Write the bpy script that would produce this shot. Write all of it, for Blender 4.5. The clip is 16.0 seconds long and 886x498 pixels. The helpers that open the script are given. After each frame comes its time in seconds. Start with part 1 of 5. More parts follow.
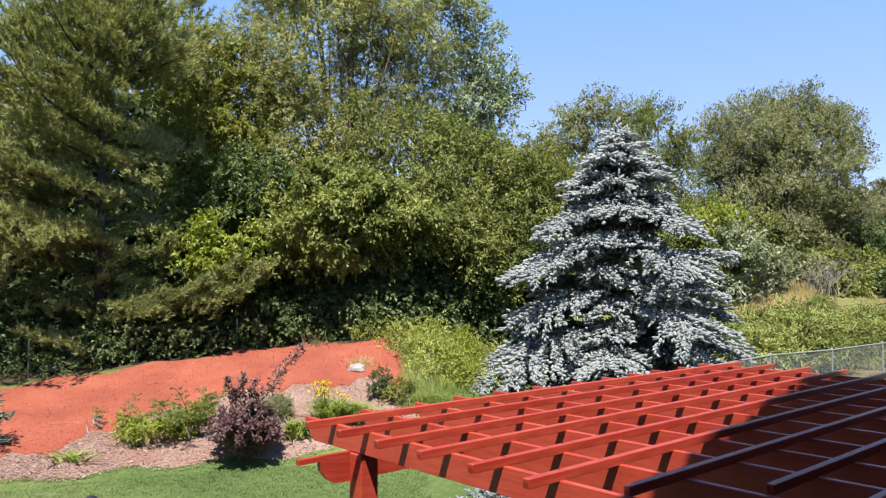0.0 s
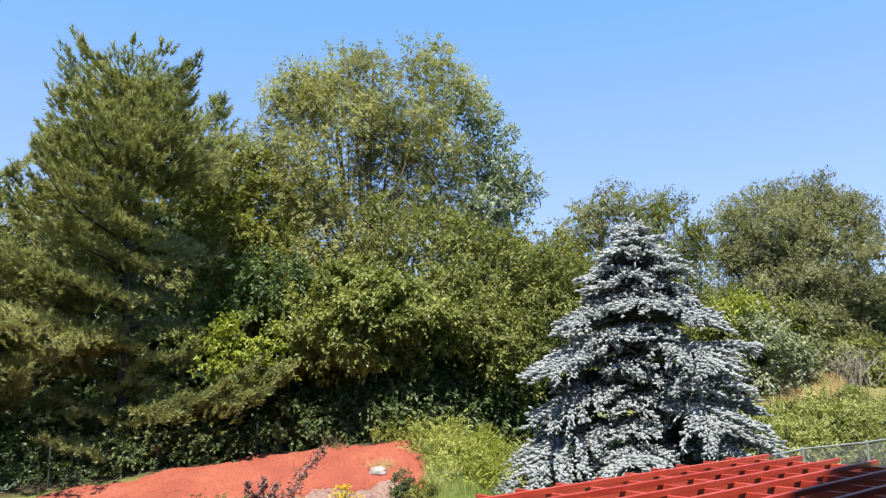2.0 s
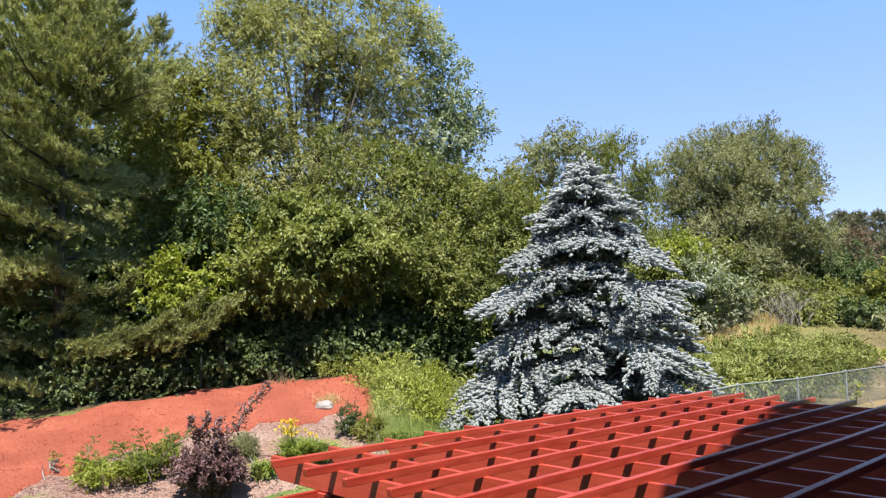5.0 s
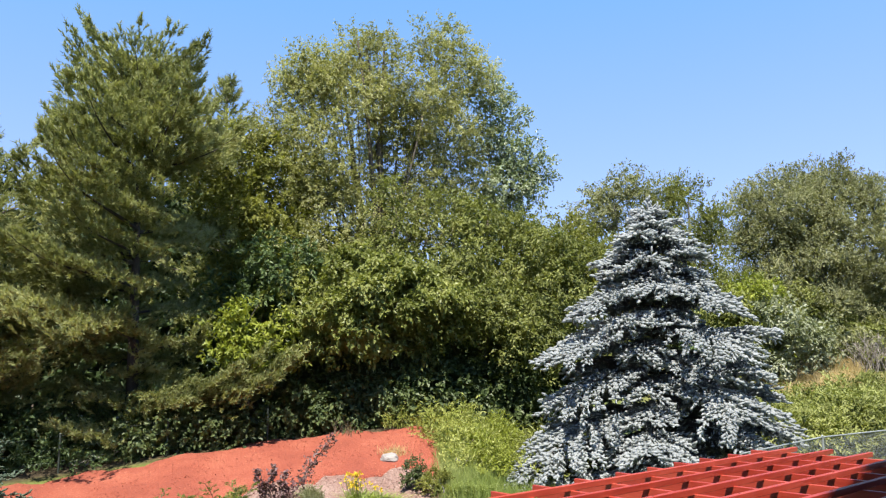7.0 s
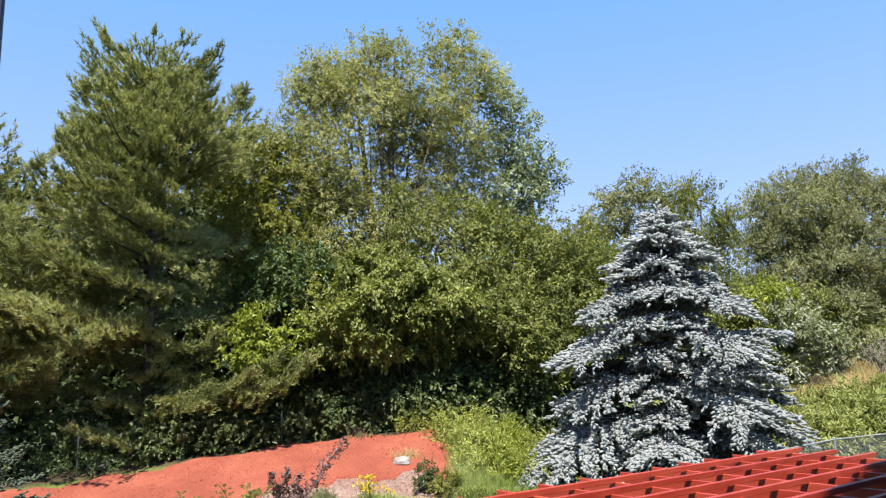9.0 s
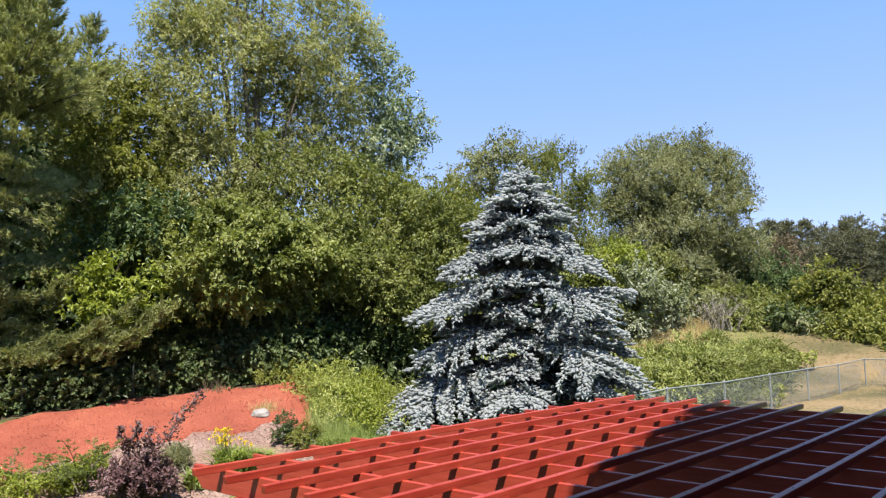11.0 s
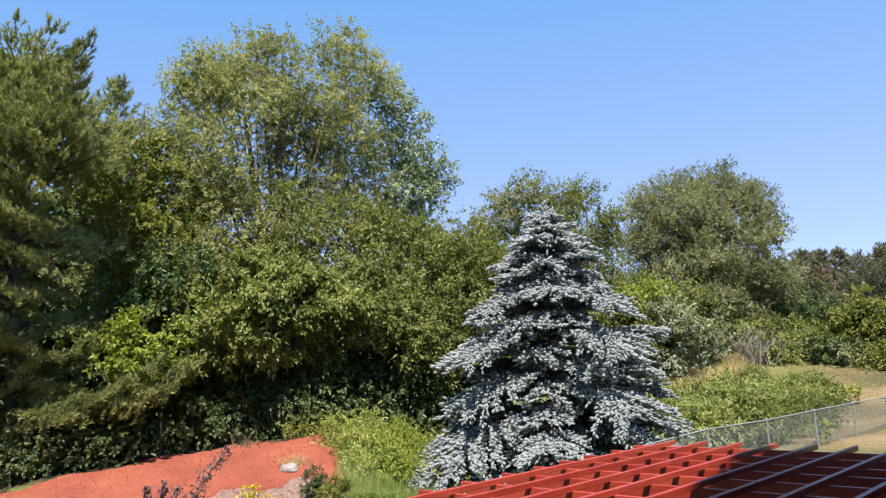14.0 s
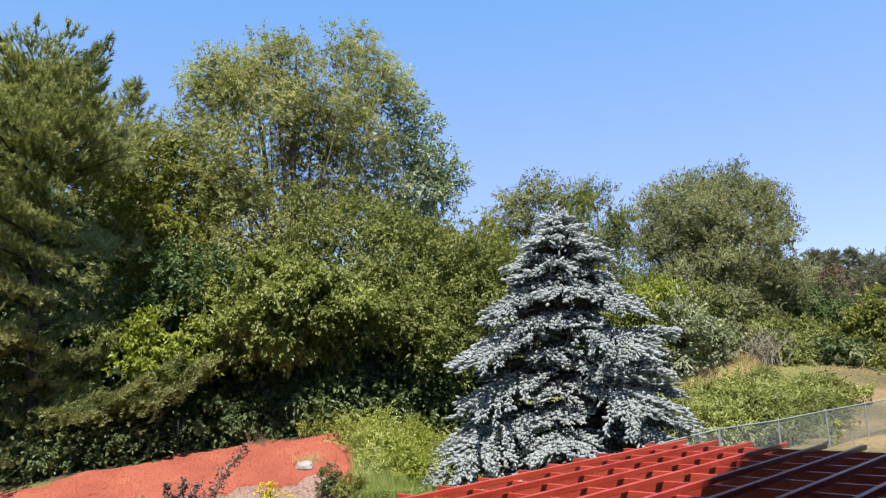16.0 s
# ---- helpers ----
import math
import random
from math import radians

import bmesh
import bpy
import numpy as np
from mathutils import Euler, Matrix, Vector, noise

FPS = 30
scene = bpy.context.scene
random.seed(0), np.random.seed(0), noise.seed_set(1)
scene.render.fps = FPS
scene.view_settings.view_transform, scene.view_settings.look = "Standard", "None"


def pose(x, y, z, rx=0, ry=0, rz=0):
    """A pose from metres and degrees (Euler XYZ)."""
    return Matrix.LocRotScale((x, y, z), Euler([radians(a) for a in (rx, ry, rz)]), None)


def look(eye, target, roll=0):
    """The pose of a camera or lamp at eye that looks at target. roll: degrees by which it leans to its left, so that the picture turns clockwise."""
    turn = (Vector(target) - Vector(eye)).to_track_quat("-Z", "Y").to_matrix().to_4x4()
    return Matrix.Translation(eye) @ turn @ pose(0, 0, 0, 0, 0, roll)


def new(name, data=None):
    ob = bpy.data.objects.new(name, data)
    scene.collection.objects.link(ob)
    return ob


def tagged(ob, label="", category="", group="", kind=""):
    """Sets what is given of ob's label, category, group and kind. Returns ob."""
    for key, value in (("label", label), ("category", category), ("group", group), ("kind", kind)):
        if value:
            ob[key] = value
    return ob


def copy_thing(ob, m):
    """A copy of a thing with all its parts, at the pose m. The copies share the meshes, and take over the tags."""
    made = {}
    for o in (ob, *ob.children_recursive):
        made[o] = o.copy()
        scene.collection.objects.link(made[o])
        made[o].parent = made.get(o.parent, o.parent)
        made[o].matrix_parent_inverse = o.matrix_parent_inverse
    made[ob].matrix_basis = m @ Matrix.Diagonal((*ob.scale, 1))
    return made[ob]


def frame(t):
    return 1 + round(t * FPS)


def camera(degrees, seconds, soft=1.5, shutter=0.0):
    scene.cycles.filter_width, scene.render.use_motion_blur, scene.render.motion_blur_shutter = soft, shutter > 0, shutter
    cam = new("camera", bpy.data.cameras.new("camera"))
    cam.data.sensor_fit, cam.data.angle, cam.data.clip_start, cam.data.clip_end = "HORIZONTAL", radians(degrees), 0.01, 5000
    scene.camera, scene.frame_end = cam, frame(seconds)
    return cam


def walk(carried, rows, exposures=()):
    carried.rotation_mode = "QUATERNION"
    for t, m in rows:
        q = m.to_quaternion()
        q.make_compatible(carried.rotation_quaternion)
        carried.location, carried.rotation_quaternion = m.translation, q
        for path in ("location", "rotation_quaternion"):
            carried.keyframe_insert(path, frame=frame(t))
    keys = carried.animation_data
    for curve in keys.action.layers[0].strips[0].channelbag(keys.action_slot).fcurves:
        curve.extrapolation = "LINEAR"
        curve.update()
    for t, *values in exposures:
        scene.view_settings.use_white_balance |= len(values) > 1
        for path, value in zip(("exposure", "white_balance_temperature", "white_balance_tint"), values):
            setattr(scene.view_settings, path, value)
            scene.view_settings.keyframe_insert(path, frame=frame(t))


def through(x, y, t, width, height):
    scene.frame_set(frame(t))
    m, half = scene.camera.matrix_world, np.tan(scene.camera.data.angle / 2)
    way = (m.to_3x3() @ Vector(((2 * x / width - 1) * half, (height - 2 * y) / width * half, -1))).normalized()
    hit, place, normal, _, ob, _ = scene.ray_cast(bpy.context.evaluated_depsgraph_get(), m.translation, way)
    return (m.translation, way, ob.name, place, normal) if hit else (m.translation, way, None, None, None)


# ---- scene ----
# world: metres, ground near 0; +Y along the pergola's slats, +X towards the house
cam = camera(61.29, 16.0, soft=1.25)
ROWS = [
    (0, 4.478, -2.695, 3.681, 92.72, -0.05, 48.46),
    (0.5, 4.427, -2.659, 3.698, 94.38, 0.07, 48.83),
    (1, 4.336, -2.581, 3.716, 96.29, 0.52, 49.92),
    (1.5, 4.397, -2.584, 3.731, 100.34, 1.22, 51.02),
    (2, 4.633, -2.799, 3.654, 100.25, 1.22, 50.09),
    (2.5, 4.702, -2.795, 3.619, 97.27, 1.14, 47.62),
    (3, 4.638, -2.682, 3.625, 93.97, 0.58, 44.98),
    (3.2, 4.650, -2.697, 3.675, 93.56, 0.70, 44.02),
    (5.5, 4.378, -2.627, 3.659, 96.17, 0.76, 47.15),
    (6, 4.373, -2.607, 3.700, 97.09, 0.80, 48.55),
    (6.5, 4.315, -2.596, 3.702, 98.32, 0.69, 50.30),
    (7, 4.343, -2.576, 3.720, 99.04, 1.09, 50.96),
    (7.5, 4.343, -2.619, 3.733, 100.14, 1.21, 51.30),
    (8, 4.349, -2.617, 3.715, 100.24, 1.00, 51.95),
    (8.2, 4.377, -2.607, 3.713, 100.17, 1.03, 52.17),
    (10.5, 4.680, -2.738, 3.665, 95.85, 1.11, 47.48),
    (11, 4.632, -2.649, 3.672, 95.77, 0.88, 41.77),
    (11.5, 4.621, -2.640, 3.674, 95.55, 1.13, 40.38),
    (12, 4.605, -2.644, 3.685, 95.43, 1.05, 40.27),
    (12.5, 4.574, -2.615, 3.701, 96.02, 1.30, 40.62),
    (13, 4.554, -2.517, 3.714, 96.88, 1.85, 41.15),
    (13.5, 4.497, -2.432, 3.742, 97.89, 2.34, 42.04),
    (14, 4.488, -2.422, 3.724, 99.17, 2.84, 44.08),
    (14.5, 4.540, -2.508, 3.719, 99.31, 2.89, 44.54),
    (15, 4.556, -2.543, 3.731, 99.40, 2.60, 44.68),
    (15.5, 4.580, -2.618, 3.732, 99.22, 2.73, 44.78),
    (16, 4.592, -2.636, 3.731, 99.16, 2.70, 44.85),
]
walk(cam, [(t, pose(x, y, z, rx, ry, rz)) for t, x, y, z, rx, ry, rz in ROWS],
     exposures=[(0, 1.4), (1.0, 1.44), (2.0, 1.44), (3.2, 1.42), (5.5, 1.43), (8.2, 1.45), (10.5, 1.41), (12.0, 1.28), (16, 1.29)])

# ---- light ----
SUN = Vector((0.37, -0.385, 1.0)).normalized()
HAZE_LOW, HAZE_HIGH = (1.72, 1.95, 3.08), (0.74, 1.7, 3.3)
world = bpy.data.worlds.new("sky")
scene.world = world
world.use_nodes = True
wn = world.node_tree
sky = wn.nodes.new("ShaderNodeTexSky")
sky.sky_type, sky.sun_disc = "NISHITA", False
sky.sun_elevation, sky.sun_rotation = math.asin(SUN.z), math.atan2(SUN.x, SUN.y)
sky.altitude, sky.air_density, sky.dust_density, sky.ozone_density = 2000, 1.0, 0.1, 2.6
tone = wn.nodes.new("ShaderNodeMix")
tone.data_type, tone.blend_type = "RGBA", "MULTIPLY"
tone.inputs["Factor"].default_value = 1.0
tone.inputs["B"].default_value = (0.93, 0.94, 1.08, 1)
wn.links.new(sky.outputs[0], tone.inputs["A"])
# a little summer haze: paler low down, milder overhead
way = wn.nodes.new("ShaderNodeTexCoord")
up_axis = wn.nodes.new("ShaderNodeSeparateXYZ")
wn.links.new(way.outputs["Generated"], up_axis.inputs[0])
haze = wn.nodes.new("ShaderNodeValToRGB")
haze.color_ramp.elements[0].position, haze.color_ramp.elements[0].color = 0.05, (*HAZE_LOW, 1)
haze.color_ramp.elements[1].position, haze.color_ramp.elements[1].color = 0.45, (*HAZE_HIGH, 1)
top_blue = haze.color_ramp.elements.new(0.9)
top_blue.color = (0.5, 1.25, 3.5, 1)
wn.links.new(up_axis.outputs[2], haze.inputs[0])
milder = wn.nodes.new("ShaderNodeMix")
milder.data_type = "RGBA"
milder.inputs["Factor"].default_value = 0.7
wn.links.new(tone.outputs["Result"], milder.inputs["A"])
wn.links.new(haze.outputs[0], milder.inputs["B"])
wn.links.new(milder.outputs["Result"], wn.nodes["Background"].inputs[0])
wn.nodes["Background"].inputs[1].default_value = 0.12
sun_data = bpy.data.lights.new("sun", "SUN")
sun_data.energy, sun_data.angle, sun_data.color = 5.0, radians(0.55), (1.0, 0.95, 0.87)
sun = new("sun", sun_data)
sun.matrix_world = look((20, -20, 60), Vector((20, -20, 60)) - SUN)


# ---- materials ----
def material(name):
    m = bpy.data.materials.new(name)
    m.use_nodes = True
    t = m.node_tree
    return m, t, t.nodes, t.links, t.nodes["Principled BSDF"]


def ramp(nodes, stops):
    r = nodes.new("ShaderNodeValToRGB")
    while len(r.color_ramp.elements) < len(stops):
        r.color_ramp.elements.new(0.5)
    for e, (p, c) in zip(r.color_ramp.elements, stops):
        e.position, e.color = p, (*c, 1)
    return r


def noise_node(nodes, links, scale, detail=4, coords=None, stretch=None):
    n = nodes.new("ShaderNodeTexNoise")
    n.inputs["Scale"].default_value, n.inputs["Detail"].default_value = scale, detail
    if coords is not None:
        if stretch:
            mp = nodes.new("ShaderNodeMapping")
            mp.inputs["Scale"].default_value = stretch
            links.new(coords, mp.inputs[0])
            coords = mp.outputs[0]
        links.new(coords, n.inputs["Vector"])
    return n


def foliage(name, dark, mid, light, through=0.35, rough=0.55, patch=0.6, spec=0.22, glow=(1.25, 1.3, 0.6)):
    """Leaves: every leaf has a tint of its own, and whole boughs drift between the tints."""
    m, t, nodes, links, bsdf = material(name)
    geo = nodes.new("ShaderNodeNewGeometry")
    pos = nodes.new("ShaderNodeTexCoord")
    big = noise_node(nodes, links, patch, 3, pos.outputs["Object"])
    mix = nodes.new("ShaderNodeMath")
    mix.operation = "MULTIPLY_ADD"
    mix.inputs[1].default_value = 0.3
    links.new(geo.outputs["Random Per Island"], mix.inputs[0])
    sub = nodes.new("ShaderNodeMath")
    sub.operation = "MULTIPLY_ADD"
    sub.inputs[1].default_value, sub.inputs[2].default_value = 1.7, -0.5
    links.new(big.outputs["Fac"], sub.inputs[0])
    links.new(sub.outputs[0], mix.inputs[2])
    r = ramp(nodes, [(0.0, dark), (0.45, mid), (1.0, light)])
    links.new(mix.outputs[0], r.inputs[0])
    links.new(r.outputs[0], bsdf.inputs["Base Color"])
    bsdf.inputs["Roughness"].default_value = rough
    bsdf.inputs["Specular IOR Level"].default_value = spec
    tr = nodes.new("ShaderNodeBsdfTranslucent")
    hue = nodes.new("ShaderNodeMix")
    hue.data_type = "RGBA"
    hue.blend_type = "MULTIPLY"
    hue.inputs["Factor"].default_value = 1.0
    links.new(r.outputs[0], hue.inputs["A"])
    hue.inputs["B"].default_value = (*glow, 1)
    links.new(hue.outputs["Result"], tr.inputs["Color"])
    ms = nodes.new("ShaderNodeMixShader")
    ms.inputs[0].default_value = through
    links.new(bsdf.outputs[0], ms.inputs[1])
    links.new(tr.outputs[0], ms.inputs[2])
    links.new(ms.outputs[0], nodes["Material Output"].inputs[0])
    return m


def rough_stuff(name, stops, scale, fine, rough=0.9, bump=0.5, dist=0.02, island=False, stretch=None):
    """Bark, soil, chips and stone: two scales of tint and a relief."""
    m, t, nodes, links, bsdf = material(name)
    pos = nodes.new("ShaderNodeTexCoord")
    a = noise_node(nodes, links, scale, 5, pos.outputs["Object"], stretch)
    b = noise_node(nodes, links, fine, 6, pos.outputs["Object"], stretch)
    mix = nodes.new("ShaderNodeMath")
    mix.operation = "MULTIPLY_ADD"
    mix.inputs[1].default_value = 0.5
    links.new(a.outputs["Fac"], mix.inputs[0])
    half = nodes.new("ShaderNodeMath")
    half.operation = "MULTIPLY"
    half.inputs[1].default_value = 0.5
    if island:
        g = nodes.new("ShaderNodeNewGeometry")
        links.new(g.outputs["Random Per Island"], half.inputs[0])
    else:
        links.new(b.outputs["Fac"], half.inputs[0])
    links.new(half.outputs[0], mix.inputs[2])
    r = ramp(nodes, stops)
    links.new(mix.outputs[0], r.inputs[0])
    links.new(r.outputs[0], bsdf.inputs["Base Color"])
    bsdf.inputs["Roughness"].default_value = rough
    bm_ = nodes.new("ShaderNodeBump")
    bm_.inputs["Strength"].default_value, bm_.inputs["Distance"].default_value = bump, dist
    links.new(b.outputs["Fac"], bm_.inputs["Height"])
    links.new(bm_.outputs[0], bsdf.inputs["Normal"])
    return m


def stained_wood():
    m, t, nodes, links, bsdf = material("red_stained_wood")
    pos = nodes.new("ShaderNodeTexCoord")
    grain = noise_node(nodes, links, 3.0, 6, pos.outputs["Object"], (1.5, 1.5, 14))
    wear = noise_node(nodes, links, 2.2, 4, pos.outputs["Object"])
    info = nodes.new("ShaderNodeObjectInfo")
    add = nodes.new("ShaderNodeMath")
    add.operation = "MULTIPLY_ADD"
    add.inputs[1].default_value = 0.22
    links.new(info.outputs["Random"], add.inputs[0])
    mul = nodes.new("ShaderNodeMath")
    mul.operation = "MULTIPLY_ADD"
    mul.inputs[1].default_value, mul.inputs[2].default_value = 0.5, 0.05
    links.new(grain.outputs["Fac"], mul.inputs[0])
    links.new(mul.outputs[0], add.inputs[2])
    add2 = nodes.new("ShaderNodeMath")
    add2.operation = "MULTIPLY_ADD"
    add2.inputs[1].default_value = 0.4
    links.new(wear.outputs["Fac"], add2.inputs[0])
    links.new(add.outputs[0], add2.inputs[2])
    r = ramp(nodes, [(0.25, (0.14, 0.013, 0.008)), (0.52, (0.25, 0.027, 0.015)), (0.85, (0.36, 0.058, 0.034))])
    links.new(add2.outputs[0], r.inputs[0])
    links.new(r.outputs[0], bsdf.inputs["Base Color"])
    bsdf.inputs["Roughness"].default_value = 0.38
    bsdf.inputs["Specular IOR Level"].default_value = 0.42
    bp = nodes.new("ShaderNodeBump")
    bp.inputs["Strength"].default_value, bp.inputs["Distance"].default_value = 0.5, 0.003
    links.new(grain.outputs["Fac"], bp.inputs["Height"])
    links.new(bp.outputs[0], bsdf.inputs["Normal"])
    return m


def ground_material():
    """Mown lawn, dry lawn, wild meadow and a shade-dark litter floor, told apart by three painted masks."""
    m, t, nodes, links, bsdf = material("grass_ground")
    pos = nodes.new("ShaderNodeTexCoord")
    big = noise_node(nodes, links, 0.25, 5, pos.outputs["Object"])
    fine = noise_node(nodes, links, 9.0, 8, pos.outputs["Object"])
    mixn = nodes.new("ShaderNodeMath")
    mixn.operation = "MULTIPLY_ADD"
    mixn.inputs[1].default_value = 0.5
    half = nodes.new("ShaderNodeMath")
    half.operation = "MULTIPLY"
    half.inputs[1].default_value = 0.5
    links.new(fine.outputs["Fac"], half.inputs[0])
    links.new(big.outputs["Fac"], mixn.inputs[0])
    links.new(half.outputs[0], mixn.inputs[2])
    lawn = ramp(nodes, [(0.3, (0.038, 0.062, 0.018)), (0.5, (0.068, 0.098, 0.03)), (0.7, (0.12, 0.135, 0.05))])
    dry = ramp(nodes, [(0.40, (0.06, 0.058, 0.025)), (0.49, (0.122, 0.094, 0.045)), (0.58, (0.195, 0.138, 0.072))])
    wild = ramp(nodes, [(0.3, (0.05, 0.065, 0.016)), (0.5, (0.11, 0.125, 0.03)), (0.7, (0.2, 0.19, 0.06))])
    # woodland floor: brown litter with the trees' shade painted into it
    shade_litter = ramp(nodes, [(0.3, (0.02, 0.016, 0.01)), (0.5, (0.045, 0.034, 0.02)), (0.7, (0.08, 0.065, 0.035))])
    out = lawn.outputs[0]
    for r in (lawn, dry, wild, shade_litter):
        links.new(mixn.outputs[0], r.inputs[0])
    for name, r in (("dry", dry), ("wild", wild), ("shade_litter", shade_litter)):
        at = nodes.new("ShaderNodeAttribute")
        at.attribute_name = name
        mx = nodes.new("ShaderNodeMix")
        mx.data_type = "RGBA"
        links.new(at.outputs["Fac"], mx.inputs["Factor"])
        links.new(out, mx.inputs["A"])
        links.new(r.outputs[0], mx.inputs["B"])
        out = mx.outputs["Result"]
    links.new(out, bsdf.inputs["Base Color"])
    bsdf.inputs["Roughness"].default_value = 0.95
    bsdf.inputs["Specular IOR Level"].default_value = 0.1
    bp = nodes.new("ShaderNodeBump")
    bp.inputs["Strength"].default_value, bp.inputs["Distance"].default_value = 0.8, 0.05
    links.new(fine.outputs["Fac"], bp.inputs["Height"])
    links.new(bp.outputs[0], bsdf.inputs["Normal"])
    return m


def plain(name, colour, rough=0.6, metal=0.0, var=0.25, scale=6.0):
    m, t, nodes, links, bsdf = material(name)
    pos = nodes.new("ShaderNodeTexCoord")
    n = noise_node(nodes, links, scale, 5, pos.outputs["Object"])
    c = Vector(colour)
    r = ramp(nodes, [(0.3, tuple(c * (1 - var))), (0.7, tuple(c * (1 + var)))])
    links.new(n.outputs["Fac"], r.inputs[0])
    links.new(r.outputs[0], bsdf.inputs["Base Color"])
    bsdf.inputs["Roughness"].default_value, bsdf.inputs["Metallic"].default_value = rough, metal
    return m


RED_WOOD = stained_wood()
GROUND = ground_material()
BARK = rough_stuff("bark", [(0.3, (0.05, 0.04, 0.03)), (0.7, (0.17, 0.14, 0.11))], 3, 18, 0.95, 0.8, 0.03, stretch=(1, 1, 0.3))
# the same bark darkened, so the pine's trunk carries shade in its colour
SHADED_BARK = rough_stuff("shaded_bark", [(0.3, (0.022, 0.018, 0.014)), (0.7, (0.07, 0.056, 0.044))], 3, 18, 0.95, 0.8, 0.03, stretch=(1, 1, 0.3))
GREY_BARK = rough_stuff("grey_bark", [(0.3, (0.09, 0.08, 0.07)), (0.7, (0.26, 0.24, 0.21))], 3, 18, 0.95, 0.8, 0.03, stretch=(1, 1, 0.3))
RED_MULCH = rough_stuff("red_mulch", [(0.3, (0.138, 0.028, 0.013)), (0.5, (0.204, 0.043, 0.02)), (0.72, (0.29, 0.086, 0.045))], 0.8, 22, 0.95, 1.0, 0.04)
GREY_MULCH = rough_stuff("weathered_mulch", [(0.32, (0.17, 0.06, 0.042)), (0.48, (0.18, 0.105, 0.08)), (0.7, (0.27, 0.19, 0.15))], 0.9, 20, 0.95, 1.0, 0.04)
RED_CHIP = rough_stuff("red_chip", [(0.2, (0.15, 0.03, 0.014)), (0.5, (0.235, 0.05, 0.023)), (0.8, (0.4, 0.145, 0.08))], 0.8, 20, 0.9, 0.3, 0.01, island=True)
GREY_CHIP = rough_stuff("grey_chip", [(0.2, (0.13, 0.05, 0.036)), (0.5, (0.205, 0.125, 0.098)), (0.8, (0.42, 0.33, 0.275))], 0.8, 20, 0.9, 0.3, 0.01, island=True)
ROCK = rough_stuff("pale_rock", [(0.3, (0.15, 0.135, 0.12)), (0.7, (0.29, 0.26, 0.235))], 5, 25, 0.9, 0.7, 0.03)
PINE_GREEN = foliage("pine_needles", (0.078, 0.09, 0.036), (0.212, 0.225, 0.088), (0.37, 0.372, 0.17), 0.3, 0.6, 0.5, 0.15)
FAR_PINE = foliage("far_pine_needles", (0.06, 0.064, 0.036), (0.118, 0.118, 0.068), (0.185, 0.178, 0.108), 0.2, 0.6, 0.2)
DEAD_PINE = foliage("browned_needles", (0.10, 0.08, 0.05), (0.16, 0.122, 0.08), (0.21, 0.168, 0.11), 0.2, 0.7, 0.3)
SPRUCE_BLUE = foliage("blue_spruce_needles", (0.295, 0.312, 0.312), (0.39, 0.408, 0.405), (0.465, 0.48, 0.472), 0.54, 0.85, 0.8, 0.08, (1.1, 1.15, 1.15))
YOUNG_SPRUCE = foliage("young_spruce_needles", (0.035, 0.055, 0.035), (0.08, 0.105, 0.068), (0.135, 0.16, 0.11), 0.15, 0.5, 0.8)
LEAF_OLIVE = foliage("olive_leaves", (0.105, 0.11, 0.04), (0.245, 0.245, 0.098), (0.42, 0.415, 0.215), 0.36, 0.5, 0.45)
LEAF_GREEN = foliage("green_leaves", (0.056, 0.068, 0.018), (0.15, 0.166, 0.046), (0.3, 0.31, 0.11), 0.34, 0.5, 0.5)
LEAF_YELLOW = foliage("yellow_green_leaves", (0.07, 0.08, 0.016), (0.168, 0.176, 0.04), (0.31, 0.304, 0.085), 0.35, 0.5, 0.5)
LEAF_BRIGHT = foliage("bright_green_leaves", (0.075, 0.095, 0.012), (0.185, 0.215, 0.03), (0.31, 0.33, 0.07), 0.35, 0.45, 0.7)
# dark greens; under the trees they hold part of the shade in colour
LEAF_DARK = foliage("shade_toned_leaves", (0.028, 0.046, 0.016), (0.066, 0.098, 0.034), (0.14, 0.185, 0.072), 0.25, 0.45, 0.6)
# backdrop leaves: the deep shade of the wood is put into their colour
LEAF_DEEP_SHADE = foliage("deep_shade_leaves", (0.014, 0.024, 0.008), (0.032, 0.05, 0.016), (0.07, 0.1, 0.036), 0.2, 0.5, 0.6)
# tones lowered to take in shade below the crowns
LEAF_SHRUB = foliage("shrub_leaves", (0.024, 0.04, 0.014), (0.062, 0.088, 0.03), (0.15, 0.18, 0.07), 0.28, 0.5, 0.8, 0.3)
LEAF_MAPLE = foliage("maple_leaves", (0.07, 0.084, 0.02), (0.168, 0.188, 0.05), (0.315, 0.322, 0.115), 0.35, 0.45, 0.7)
LEAF_POPLAR = foliage("poplar_leaves", (0.09, 0.12, 0.07), (0.20, 0.24, 0.14), (0.36, 0.39, 0.26), 0.3, 0.4, 0.6, 0.5)
LEAF_GREY = foliage("grey_green_leaves", (0.092, 0.098, 0.046), (0.195, 0.2, 0.1), (0.33, 0.332, 0.19), 0.34, 0.5, 0.3)
LEAF_SILVER = foliage("silver_flowering_leaves", (0.09, 0.105, 0.05), (0.185, 0.205, 0.115), (0.42, 0.425, 0.34), 0.3, 0.5, 0.6)
LEAF_PURPLE = foliage("purple_leaves", (0.062, 0.03, 0.032), (0.135, 0.072, 0.073), (0.27, 0.185, 0.175), 0.25, 0.55, 2.0, 0.25)
LEAF_WEED = foliage("weed_leaves", (0.14, 0.165, 0.034), (0.285, 0.308, 0.08), (0.44, 0.445, 0.17), 0.35, 0.5, 0.5)
